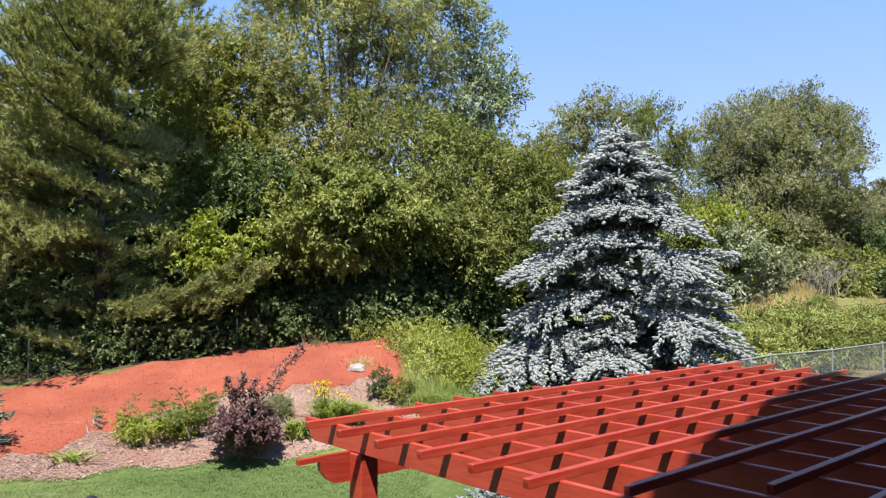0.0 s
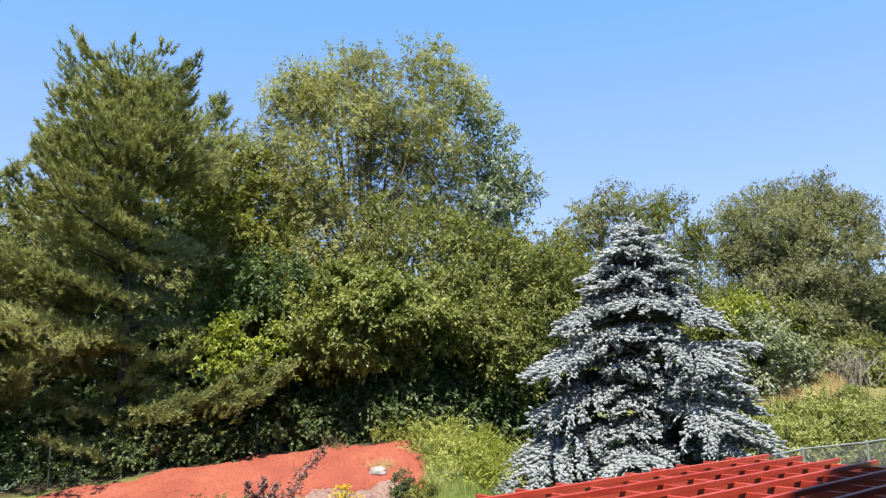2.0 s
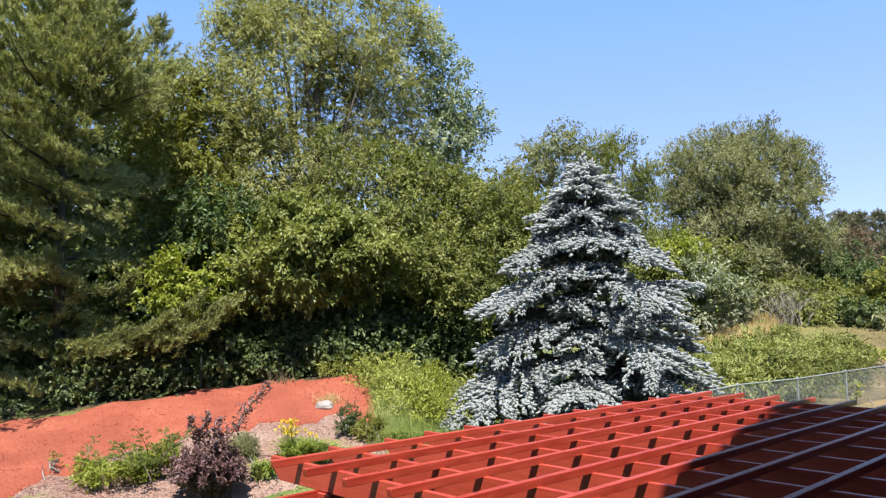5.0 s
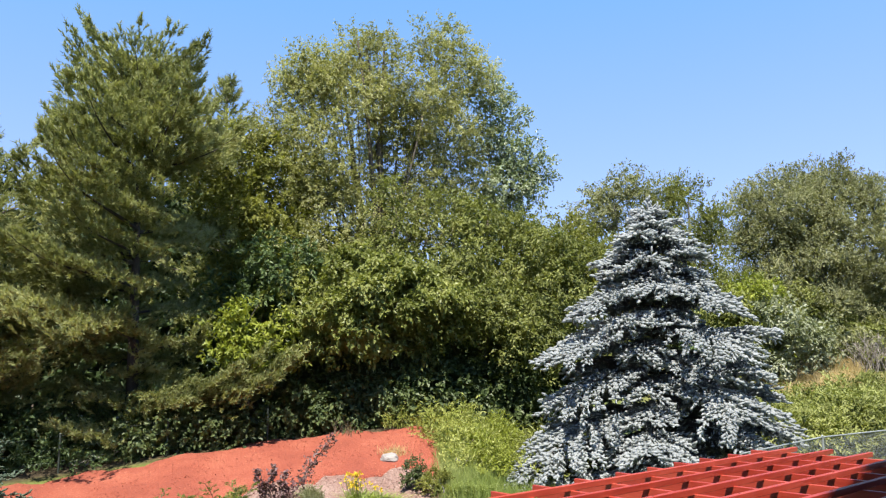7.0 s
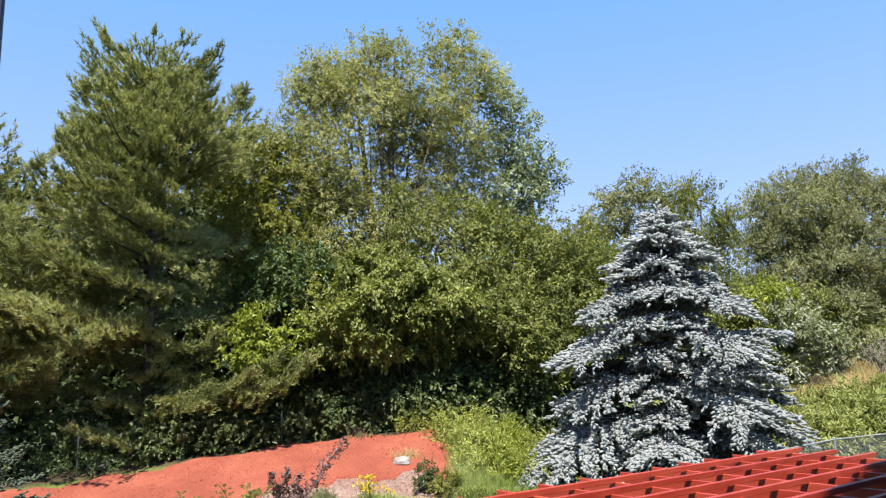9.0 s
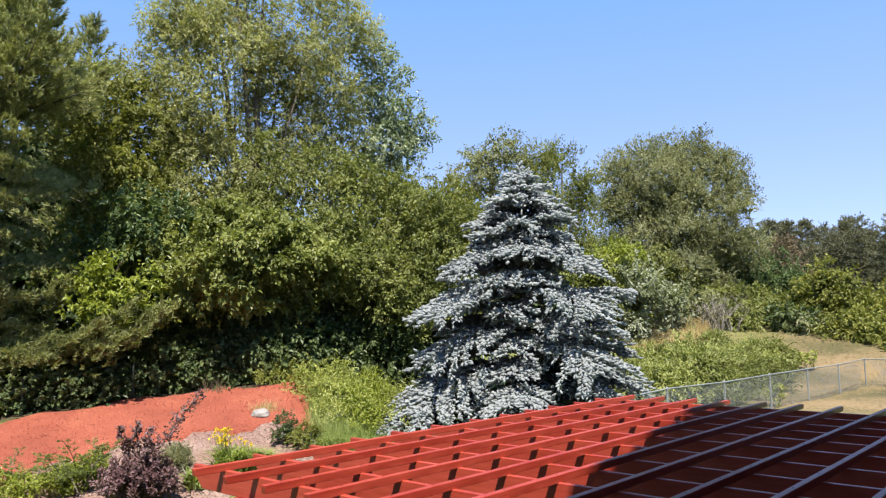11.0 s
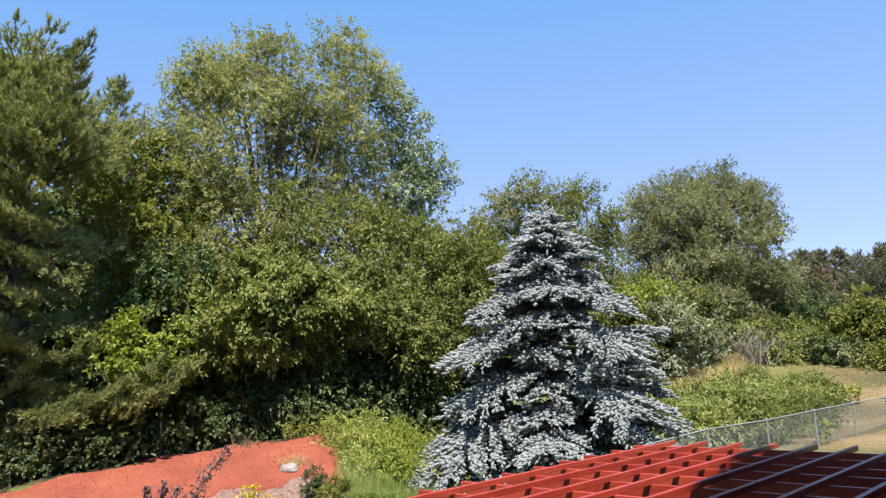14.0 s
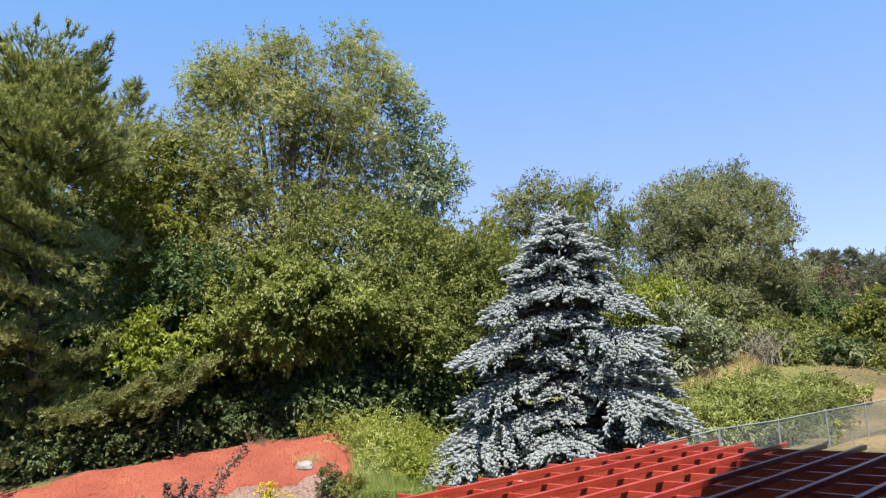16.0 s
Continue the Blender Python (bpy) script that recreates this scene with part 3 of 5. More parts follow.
# ---- ground ----
def make_ground():
    rr = np.concatenate([np.linspace(0.5, 14, 28), np.linspace(14.4, 40, 90), np.linspace(40.8, 110, 70), np.geomspace(114, 3000, 24)])
    az = np.concatenate([np.linspace(-4, 100, 170), np.linspace(102, 354, 40)])
    R, A = np.meshgrid(rr, np.radians(az))
    X, Y = C0[0] - R * np.sin(A), C0[1] + R * np.cos(A)
    Z = ground_z(X, Y)
    V = np.stack([X, Y, Z], -1).reshape(-1, 3)
    na, nr = R.shape
    idx = np.arange(na * nr).reshape(na, nr)
    nxt = np.roll(idx, -1, 0)
    F = np.stack([idx[:, :-1], idx[:, 1:], nxt[:, 1:], nxt[:, :-1]], -1).reshape(-1, 4)
    V = np.vstack([V, [(C0[0], C0[1], 0)]])
    me = mesh_from("ground", V, F[:, ::-1], GROUND, True)
    deg = np.degrees(A).ravel()
    r = R.ravel()
    dry = (1 - smooth(17, 27, deg)) * smooth(20, 30, r)
    dry = np.maximum(dry, 0.45 * (1 - smooth(28, 40, deg)) * smooth(16, 24, r))
    wild = smooth(40, 47, deg) * (1 - smooth(110, 130, deg)) * smooth(15.5, 17, r)
    wild = np.maximum(wild, 0.45 * smooth(16, 19, deg) * smooth(38, 41, r))
    wild = np.maximum(wild, smooth(58, 70, r) * 0.8)
    dry = np.maximum(dry, 0.8 * (1 - smooth(32, 42, deg)) * smooth(38, 42, r) * (1 - smooth(70, 90, r)))
    # litter floor above the bank, darkened for shade as well
    shade_litter = smooth(46, 50, deg) * (1 - smooth(112, 125, deg)) * smooth(22.0, 22.7, r) * (1 - smooth(70, 90, r))
    for name, val in (("dry", dry), ("wild", wild), ("shade_litter", shade_litter)):
        at_ = me.attributes.new(name, "FLOAT", "POINT")
        at_.data.foreach_set("value", np.append(val, 0).astype(np.float32))
    return tagged(new("ground", me), "mown green lawn turning to dry grass and wild meadow", "ground", kind="structure")


make_ground()


def bed_edge(a):
    return 15.75 + 0.12 * np.sin(np.asarray(a) * 0.9) + 0.9 * (1 - smooth(50, 60, a))


def red_edge(a):
    a = np.asarray(a, float)
    return 16.7 + 2.6 * (1 - smooth(62, 80, a)) + 0.25 * np.sin(a * 1.3) + 0.12 * np.sin(a * 3.7)


def bank_top(a):
    a = np.asarray(a, float)
    return 22.3 + 0.8 * (1 - smooth(56, 75, a)) - 0.6 * (1 - smooth(52.5, 59.5, a)) + 0.2 * np.sin(a * 1.1) + 0.1 * np.sin(a * 3.1)


tagged(ground_patch("wood_chip_bed", 50.2, 112, bed_edge, bank_top, 0.02, GREY_MULCH), "weathered grey-brown wood chip bed at the lawn's edge", "mulch bed", kind="structure")
tagged(ground_patch("red_mulch_bed", 51.0, 112, red_edge, bank_top, 0.06, RED_MULCH), "bright red dyed wood mulch spread over the bank", "mulch bed", kind="structure")


def chips(name, n, az0, az1, r0, r1, mat, label, lift, seed):
    rng = np.random.default_rng(seed)
    p = scatter(n, az0, az1, r0, r1, rng)
    p[:, 2] += lift + 0.014 * rng.random(n)
    ax = rng.normal(size=(n, 3)) * (1, 1, 0.25)
    nm = rng.normal(size=(n, 3)) * 0.16 + (0, 0, 1)
    s = rng.uniform(0.5, 1.4, n)
    v, f = leaf_quads(p, ax, nm, 0.05 * s, 0.022 * s, 0.05)
    tagged(new(name, mesh_from(name, v, f, mat)), label, "wood chips", kind="stuff")


chips("wood_chips", 16500, 50.6, 86, bed_edge, lambda a: red_edge(a) + 0.1, GREY_CHIP, "weathered grey and tan wood chips lying loose", 0.03, 11)
chips("red_wood_chips", 7000, 51.2, 86, red_edge, lambda a: bank_top(a) - 0.1, RED_CHIP, "loose red dyed wood chips on the bank", 0.058, 12)


# ---- pergola ----
TOP = 2.75
SLAT_X = [0.4 * i for i in range(13)]
RAFTER_Y = [0.27, 0.77, 1.30, 1.77, 2.26, 2.79, 3.36, 3.85, 4.35, 4.83, 5.35, 5.88]


def tapered_board(length, w, h, cut, along):
    """A board lying along +x or +y from 0, its lower corners cut away at both ends."""
    prof = [(0, h), (length, h), (length, h * 0.66), (length - cut, 0), (cut, 0), (0, h * 0.66)]
    bm = bmesh.new()
    a = [bm.verts.new((s, -w / 2, z) if along == "x" else (-w / 2, s, z)) for s, z in prof]
    b = [bm.verts.new((s, w / 2, z) if along == "x" else (w / 2, s, z)) for s, z in prof]
    n = len(prof)
    bm.faces.new(a)
    bm.faces.new(b[::-1])
    for i in range(n):
        bm.faces.new((a[i], b[i], b[(i + 1) % n], a[(i + 1) % n]))
    bmesh.ops.recalc_face_normals(bm, faces=bm.faces)
    bmesh.ops.bevel(bm, geom=list(bm.edges), offset=0.003, segments=1, affect="EDGES")
    return bm


def pergola():
    ob = thing("pergola", 0, 0, 0, "red-stained wooden pergola with an open slatted roof beside the house", "pergola")
    rng = random.Random(4)
    for i, y in enumerate(RAFTER_Y):
        end = (2.5, 2.95)[i] if i < 2 else 5.0
        left = -0.36 - 0.05 * rng.random()
        o = part("rafter", tapered_board(end - left, 0.038, 0.155, 0.12, "x"), RED_WOOD, ob)
        o.location = (left, y + rng.uniform(-0.008, 0.008), TOP - 0.045 - 0.155)
    for i, x in enumerate(SLAT_X):
        y0 = (0, 0, 0, 0, 0, 0, 0.27, 0.81, 0.82, 0.85, 0.85, 0.85, 0.85)[i] + rng.uniform(-0.02, 0.02)
        o = part("slat", tapered_board(6.13 - y0 + rng.uniform(-0.02, 0.03), 0.042, 0.05, 0.006, "y"), RED_WOOD, ob)
        o.location = (x + (0.05 if i > 6 else 0.02) + rng.uniform(-0.012, 0.012), y0, TOP - 0.05)
        for k, y in enumerate(RAFTER_Y):
            if y > y0 + 0.05 and x < 3.6:
                bm = bmesh.new()
                bmesh.ops.create_cone(bm, cap_ends=True, segments=8, radius1=0.0045, radius2=0.004, depth=0.003)
                s = part("screw", bm, BLACK, o)
                s.location = (0, y - y0, 0.051)
    for x in (0.2, 4.3):
        bm = bmesh.new()
        prof = [(-0.16, 0.0), (-0.16, -0.035), (0.0, -0.035), (0.01, -0.10), (0.06, -0.16), (0.12, -0.195), (6.0, -0.195), (6.06, -0.16), (6.12, -0.10), (6.13, -0.035), (6.28, -0.035), (6.28, 0.0)]
        a = [bm.verts.new((0.02, s, z)) for s, z in prof]
        b = [bm.verts.new((-0.02, s, z)) for s, z in prof]
        bm.faces.new(a)
        bm.faces.new(b[::-1])
        for i in range(len(prof)):
            j = (i + 1) % len(prof)
            bm.faces.new((a[i], b[i], b[j], a[j]))
        bmesh.ops.recalc_face_normals(bm, faces=bm.faces)
        me_o = part("beam", bm, RED_WOOD, ob)
        me_o.location = (x, 0, TOP - 0.2)
        for y in (0.3, 5.84):
            bm = bmesh.new()
            bar(bm, (x + 0.092, y, -0.1), (x + 0.092, y, TOP - 0.205), 0.14, 0.14, (0, 1, 0), 0.006)
            part("post", bm, RED_WOOD, ob)
    return ob


pergola()


# ---- house and deck, out of view behind the walk; the house casts the shade ----
def house():
    ob = thing("house", 6, 0, 0, "unseen brown-sided house, its gabled roof shaped to cast the pergola's shade", "house")
    bm = bmesh.new()
    bar(bm, (9.1, -5.0, 2.6), (9.1, 9.6, 2.6), 8.0, 5.2, bevel=0)
    w = part("wall", bm, SIDING, ob)
    # the gable's edge towards the pergola, from low to the ridge
    bm = bmesh.new()
    # slope and height worked back from the shade line on the pergola
    k = (8.35 - 5.15) / (2.2 + 1.3)
    y0 = -5.2
    z0 = 2.75 + 5.15 + k * (y0 + 1.3)
    y1, z1 = 2.35, 2.75 + 5.15 + k * (2.35 + 1.3)
    ye = y1 + (y1 - y0)
    prof = [(y0, z0), (y1, z1), (ye, z0), (ye, z0 - 0.25), (y1, z1 - 0.25), (y0, z0 - 0.25)]
    a = [bm.verts.new((4.2, y, z)) for y, z in prof]
    b = [bm.verts.new((14.6, y, z)) for y, z in prof]
    for i in range(6):
        j = (i + 1) % 6
        bm.faces.new((a[i], b[i], b[j], a[j]))
    for c in (a, b):
        bm.faces.new((c[0], c[1], c[4], c[5]))
        bm.faces.new((c[1], c[2], c[3], c[4]))
    bmesh.ops.recalc_face_normals(bm, faces=bm.faces)
    part("roof", bm, SHINGLE, ob)
    bm = bmesh.new()
    tri = [(y0 + 0.4, z0 - 0.2), (ye - 0.4, z0 - 0.2), (y1, z1 - 0.3)]
    a = [bm.verts.new((4.9, y, z)) for y, z in tri]
    b = [bm.verts.new((5.1, y, z)) for y, z in tri]
    bm.faces.new(a)
    bm.faces.new(b[::-1])
    for i in range(3):
        j = (i + 1) % 3
        bm.faces.new((a[i], b[i], b[j], a[j]))
    bmesh.ops.recalc_face_normals(bm, faces=bm.faces)
    part("gable", bm, SIDING, ob)
    # unseen block added to keep sky light off the rafters' near faces
    bm = bmesh.new()
    bar(bm, (2.5, -9.4, 2.75), (2.5, -3.5, 2.75), 5.2, 5.5, bevel=0)
    part("sky_block", bm, SIDING, ob)
    for o in ob.children:
        o.location = (-6, 0, 0)
    return ob


house()


def deck():
    ob = thing("deck", 4.4, -3.6, 0, "raised timber deck against the house wall", "deck")
    for i in range(10):
        bm = bmesh.new()
        bar(bm, (-0.7 + 0.15 * i, -2.0, 2.04), (-0.7 + 0.15 * i, 2.0, 2.04), 0.14, 0.03)
        part("deck_board", bm, DECK_WOOD, ob)
    for x in (-0.6, 0.5):
        for y in (-1.8, 1.8):
            bm = bmesh.new()
            bar(bm, (x, y, -0.1), (x, y, 2.02), 0.12, 0.12, (0, 1, 0))
            part("post", bm, DECK_WOOD, ob)
    return ob


deck()


# ---- conifers ----
def conifer(az, r, height, spread, mat, label, name, seed, tiers, bare=0.06, per_tier=8, shape=0.85, rise=0.15, sag=0.35, lift=0.22, step=0.14, every=0.12, sub=0.22,
            per_m=110, nlen=0.06, nwid=0.014, splay=0.55, inner=0.15, side=0.42, lean=0.0, category="tree", group="", trunk_r=0.13, wild=0.15, bark=None, start=0.2, hang=0.12, extra=(), shoot=None, loose=0.6):
    """A conifer: trunk, tiers of boughs, twigs and needles."""
    rng = np.random.default_rng(seed)
    x, y = at(az, r)
    z = gz(x, y)
    ob = thing(name, x, y, z, label, category, group)
    t = np.linspace(0, 1, 10)
    trunk = np.stack([lean * t + 0.03 * np.sin(6 * t), 0.03 * np.cos(5 * t), -0.15 + (height + 0.1) * t], 1)
    paths = [(trunk, trunk_r * (1.05 - t) + 0.012)]
    B, W, L = [], [], []
    for i in range(tiers):
        q = bare + (1 - bare) * (i + 0.5) / tiers
        reach = spread * (1 - q) ** shape * (0.55 + 0.45 * min(1, q / max(bare + 0.1, 0.01))) + 0.12
        n = max(4, int(round(per_tier * (1 - 0.45 * q))))
        a0 = rng.uniform(0, 6.28)
        for k in range(n):
            a = a0 + 2 * math.pi * k / n + rng.normal() * 0.18
            ln = reach * rng.uniform(1 - wild * 2, 1 + wild)
            o = np.array((lean * q, 0, height * (q + rng.uniform(-0.4, 0.4) / tiers)))
            up = rise + 0.55 * q ** 2
            pts, b, w, l = bough(o, a, ln, up, sag * (1 - 0.6 * q), rng, step, side, lift, start, hang)
            paths.append((pts, np.linspace(max(0.012, 0.018 * ln), 0.006, len(pts))))
            B.append(b), W.append(w), L.append(l)
    for h, a, ln, up in extra:
        pts, b, w, l = bough(np.array((0, 0, h)), radians(a), ln, up, 0.05, rng, step * 0.7, side * 0.6, lift * 0.3, 0.3, 0.0)
        paths.append((pts, np.linspace(0.05, 0.008, len(pts))))
        B.append(b), W.append(w), L.append(l)
    B, W, L = np.vstack(B), np.vstack(W), np.concatenate(L)
    if not shoot:
        B, W, L = split_twigs(B, W, L, rng, every, sub)
    # leaders at the top
    n = 9
    B = np.vstack([B, np.tile((lean, 0, height * 0.955), (n, 1))])
    tw = rng.normal(size=(n, 3)) * 0.35
    tw[:, 2] = 1
    tw[0] = (0, 0, 1)
    W = np.vstack([W, unit(tw)])
    L = np.append(L, np.append(height * 0.05, rng.uniform(0.02, 0.045, n - 1) * height))
    v, f = tubes(paths, 5)
    child("trunk", mesh_from("trunk", v, f, bark or BARK, True), ob)
    if shoot:
        gap, ln, rad, lift_ = shoot
        B, W, L = shoots_on(B, W, L, rng, gap, ln, lift_, loose)
        v, f = spindles(B, W, L, rad * rng.uniform(0.75, 1.2, len(B)), rng) if rad else (np.zeros((0, 3)), np.zeros((0, 3), int))
        if per_m:
            v2, f2 = needles(B, W, L, rng, per_m, nlen, nwid, splay, inner)
            v, f = np.vstack([v, v2]), np.vstack([f, f2 + len(v)])
    else:
        v, f = needles(B, W, L, rng, per_m, nlen, nwid, splay, inner)
    child("needles", mesh_from("needles", v, f, mat, bool(shoot and shoot[2] and not per_m)), ob)
    return ob


def pad(o, azim, L, W, arch, sag, droop, gap, rng, under=0.25, tipup=0.0, tuft=0.0):
    """One foliage-laden bough, an arched and lobed fan: its stem, and its shoots as starts and ways."""
    h = np.array((math.cos(azim), math.sin(azim), 0))
    w = np.array((-h[1], h[0], 0))
    up = np.array((0, 0, 1.0))
    bend = rng.normal() * 0.1
    ph = rng.uniform(0, 6.28, 3)
    n = max(14, int(1.35 * L * W / gap ** 2))
    u = 1 - 0.93 * rng.random(n) ** 1.25
    v = rng.uniform(-1, 1, n)
    half = W * (0.18 + 0.82 * np.sin(np.pi * np.clip(u, 0, 1) ** 0.9 * 0.86)) * (1 + 0.22 * np.sin(7 * u + ph[0]) + 0.12 * np.sin(17 * u + ph[1]))
    un = u * (1 - 0.2 * v * v + 0.07 * np.sin(9 * v + ph[2]))
    z = L * (arch * un - sag * un ** 2 + tipup * un ** 4) - droop * half * v * v + 0.03 * L * np.sin(11 * un + ph[1]) * np.cos(6 * v + ph[0])
    lump = np.sin(un * L * 5 + ph[0] + 1.5 * np.sin(v * half * 4 + ph[2])) * np.cos(v * half * 5 + ph[1])
    z += (0.05 + 0.12 * tuft) * lump
    low = rng.random(n) < under
    z = np.where(low, z - rng.uniform(0.04, 0.22, n) * min(L, 2.2), z)
    P = o + (un * L)[:, None] * h + (v * half + bend * L * un ** 2)[:, None] * w + z[:, None] * up
    slope = arch - 2 * sag * un + 4 * tipup * un ** 3
    D = unit(h + (v * 0.9)[:, None] * w + (slope * 0.8 - 0.5 * droop * np.abs(v) * (u < 1))[:, None] * up)
    keep = lump > -0.45 - 0.6 * (1 - tuft)
    P, D = P[keep], D[keep]
    t = np.linspace(0, 0.95, max(5, int(L / 0.3)))
    stem = o + L * t[:, None] * h + (bend * L * t ** 2)[:, None] * w + (L * (arch * t - sag * t ** 2 + tipup * t ** 4) - 0.04)[:, None] * up
    return stem, P, D


def layered_conifer(az, r, height, profile, mat, label, name, seed, rows, arch=0.3, sag=0.6, droop=0.5, wide=0.42, gap=0.085, length=0.2, rad=0.036, lift=0.2, loose=0.35, per=0, nlen=0.15, nwid=0.025,
                    under=0.25, tipup=0.0, wild=0.14, extra=(), bald=None, leaders=5, trunk_r=0.14, group="", bark=None, lead=0.5, tuft=0.0, crown=0.16):
    """A conifer of overlapping foliage-laden boughs. profile: reach by depth under the tip; rows: (depth, boughs)."""
    rng = np.random.default_rng(seed)
    x, y = at(az, r)
    ob = thing(name, x, y, gz(x, y), label, "tree", group)
    t = np.linspace(0, 1, 12)
    trunk = np.stack([0.04 * np.sin(6 * t), 0.04 * np.cos(5 * t), -0.15 + (height - 0.1) * t], 1)
    paths = [(trunk, trunk_r * (1.05 - t) + 0.012)]
    P, D = [], []
    dd, rr = zip(*profile)
    a0 = 0.0
    todo = []
    for depth, n in rows:
        a0 += 2.1 + rng.uniform(-0.4, 0.4)
        for k in range(n):
            a = a0 + 2 * math.pi * (k + rng.uniform(-0.22, 0.22)) / n
            d = depth + rng.uniform(-0.16, 0.16) * (0.5 + 0.25 * depth)
            L = float(np.interp(d, dd, rr)) * rng.uniform(1 - 2 * wild, 1 + wild)
            if bald:
                L *= bald(height - d, a)
            if L > 0.12:
                q = min(1, d / height)
                todo.append((height - d, a, L, arch + 0.75 * (1 - q) ** 4, sag * (0.45 + 0.55 * q), wide * (1 + 0.15 * rng.normal())))
    for h, a, L, s_ in extra:
        todo.append((h, radians(a), L, 0.1, s_, 0.32))
    for h, a, L, up, s_, w_ in todo:
        stem, p, d = pad(np.array((0, 0, h)), a, L, L * max(0.2, w_), up, s_, droop, gap, rng, under, tipup, tuft)
        paths.append((stem, np.linspace(max(0.012, 0.016 * L), 0.006, len(stem))))
        P.append(p), D.append(d)
    for k in range(leaders):
        m = 7 if crown < 0.5 else 16
        q = rng.normal(size=2) * crown * (k > 0)
        top = height - lead * (0.1 if k == 0 and crown < 0.5 else rng.uniform(0.25, 0.8)) - 0.3 * max(0, math.hypot(*q) - 0.5) + (0.25 if k == 0 and crown < 0.5 else 0)
        st = np.stack([q[0] * np.linspace(0.8, 1, m), q[1] * np.linspace(0.8, 1, m), np.linspace(top - lead, top, m) - 0.1], 1)
        paths.append((st[[0, m // 2, -1]], (0.02, 0.015, 0.008)))
        P.append(st), D.append(np.tile((q[0] * 0.2, q[1] * 0.2, 1.0), (m, 1)))
    P, D = np.vstack(P), np.vstack(D)
    D = unit(D + rng.normal(size=D.shape) * (loose, loose, loose * 0.7) + (0, 0, lift))
    L = length * rng.uniform(0.6, 1.25, len(P))
    v, f = tubes(paths, 5)
    child("trunk", mesh_from("trunk", v, f, bark or BARK, True), ob)
    if per:
        i = np.repeat(np.arange(len(P)), per)
        k = rng.random(len(i))
        ax = D[i] * 0.62 + unit(rng.normal(size=(len(i), 3))) * 0.5
        v, f = blades(P[i] + D[i] * (L[i] * k)[:, None], ax, nlen * rng.uniform(0.7, 1.25, len(i)), nwid, rng)
        child("needles", mesh_from("needles", v, f, mat), ob)
    else:
        v, f = spindles(P, D, L, rad * rng.uniform(0.75, 1.2, len(P)), rng, 3)
        child("needles", mesh_from("needles", v, f, mat, True), ob)
    return ob


def feathered_bough(o, azim, L, W, arch, sag, droop, rng, step=0.125, gap=0.062):
    """A spruce bough: an arched stem, drooping side branches in a herringbone, and the shoots along them as starts, ways and sizes."""
    h = np.array((math.cos(azim), math.sin(azim), 0))
    w = np.array((-h[1], h[0], 0))
    up = np.array((0, 0, 1.0))
    bend, ph = rng.normal() * 0.09, rng.uniform(0, 6.28, 3)

    def on_stem(u):
        u = np.asarray(u, float)[:, None]
        return o + L * u * h + bend * L * u * u * w + L * (arch * u - sag * u * u + 0.05 * u ** 4) * up

    t = np.linspace(0, 0.97, max(5, int(L / 0.25)))
    stem = on_stem(t)
    m = max(6, int(0.86 * L / step))
    u = np.repeat(np.linspace(0.14, 0.98, m) + rng.uniform(-0.3, 0.3, m) / m, 2)
    side = np.tile((1.0, -1.0), m)
    reach = W * (0.12 + 0.95 * np.sin(np.pi * np.clip(0.06 + 0.86 * (1 - u) ** 0.8, 0, 1))) * rng.uniform(0.72, 1.15, 2 * m) * (1 + 0.2 * np.sin(8 * u + ph[0] + side))
    root = on_stem(u)
    slope = (arch - 2 * sag * u)[:, None]
    fwd = rng.uniform(0.55, 1.0, (2 * m, 1))
    way = unit(h * fwd + (side[:, None] * w) * rng.uniform(0.8, 1.05, (2 * m, 1)) + slope * fwd * 0.75 * up + 0.08 * rng.normal(size=(2 * m, 3)))
    bump = 0.05 * np.sin(4.5 * u * L + ph[1]) + 0.05 * rng.normal(size=2 * m)
    # shoots along the side branches
    n = np.maximum(3, (reach / gap).astype(int))
    i = np.repeat(np.arange(2 * m), n)
    k = np.concatenate([np.linspace(0.06, 1, q) for q in n])
    lat = np.where(np.arange(len(i)) % 2, 1.0, -1.0)[:, None]
    P = root[i] + way[i] * (reach[i] * k)[:, None] + (bump[i] * (1 - k) - droop * reach[i] * k * k + 0.04 * L * np.sin(3 * k + ph[2]) * 0.3)[:, None] * up
    dip = (-2 * droop * k * 0.5)[:, None] * up
    across = unit(np.cross(way[i], up))
    D = way[i] + dip + lat * across * rng.uniform(0.3, 0.8, (len(i), 1)) * (k < 0.97)[:, None] + rng.normal(size=(len(i), 3)) * (0.24, 0.24, 0.26) + 0.2 * up
    # a few hang under the branches
    q = rng.random(len(i)) < 0.08
    P2 = P[q] - 0.05 * up + rng.normal(size=(q.sum(), 3)) * 0.03
    D2 = way[i][q] * 0.7 + rng.normal(size=(q.sum(), 3)) * 0.3 - 0.55 * up
    # the stem's own shoots
    v = rng.uniform(0.25, 1, max(6, int(L / 0.05)))
    P3 = on_stem(v) + 0.02 * up
    D3 = h + (rng.choice((-1, 1), len(v)) * rng.uniform(0.2, 0.8, len(v)))[:, None] * w + ((arch - 2 * sag * v) + 0.3)[:, None] * up
    P, D = np.vstack([P, P2, P3]), unit(np.vstack([D, D2, D3]))
    return stem, P, D


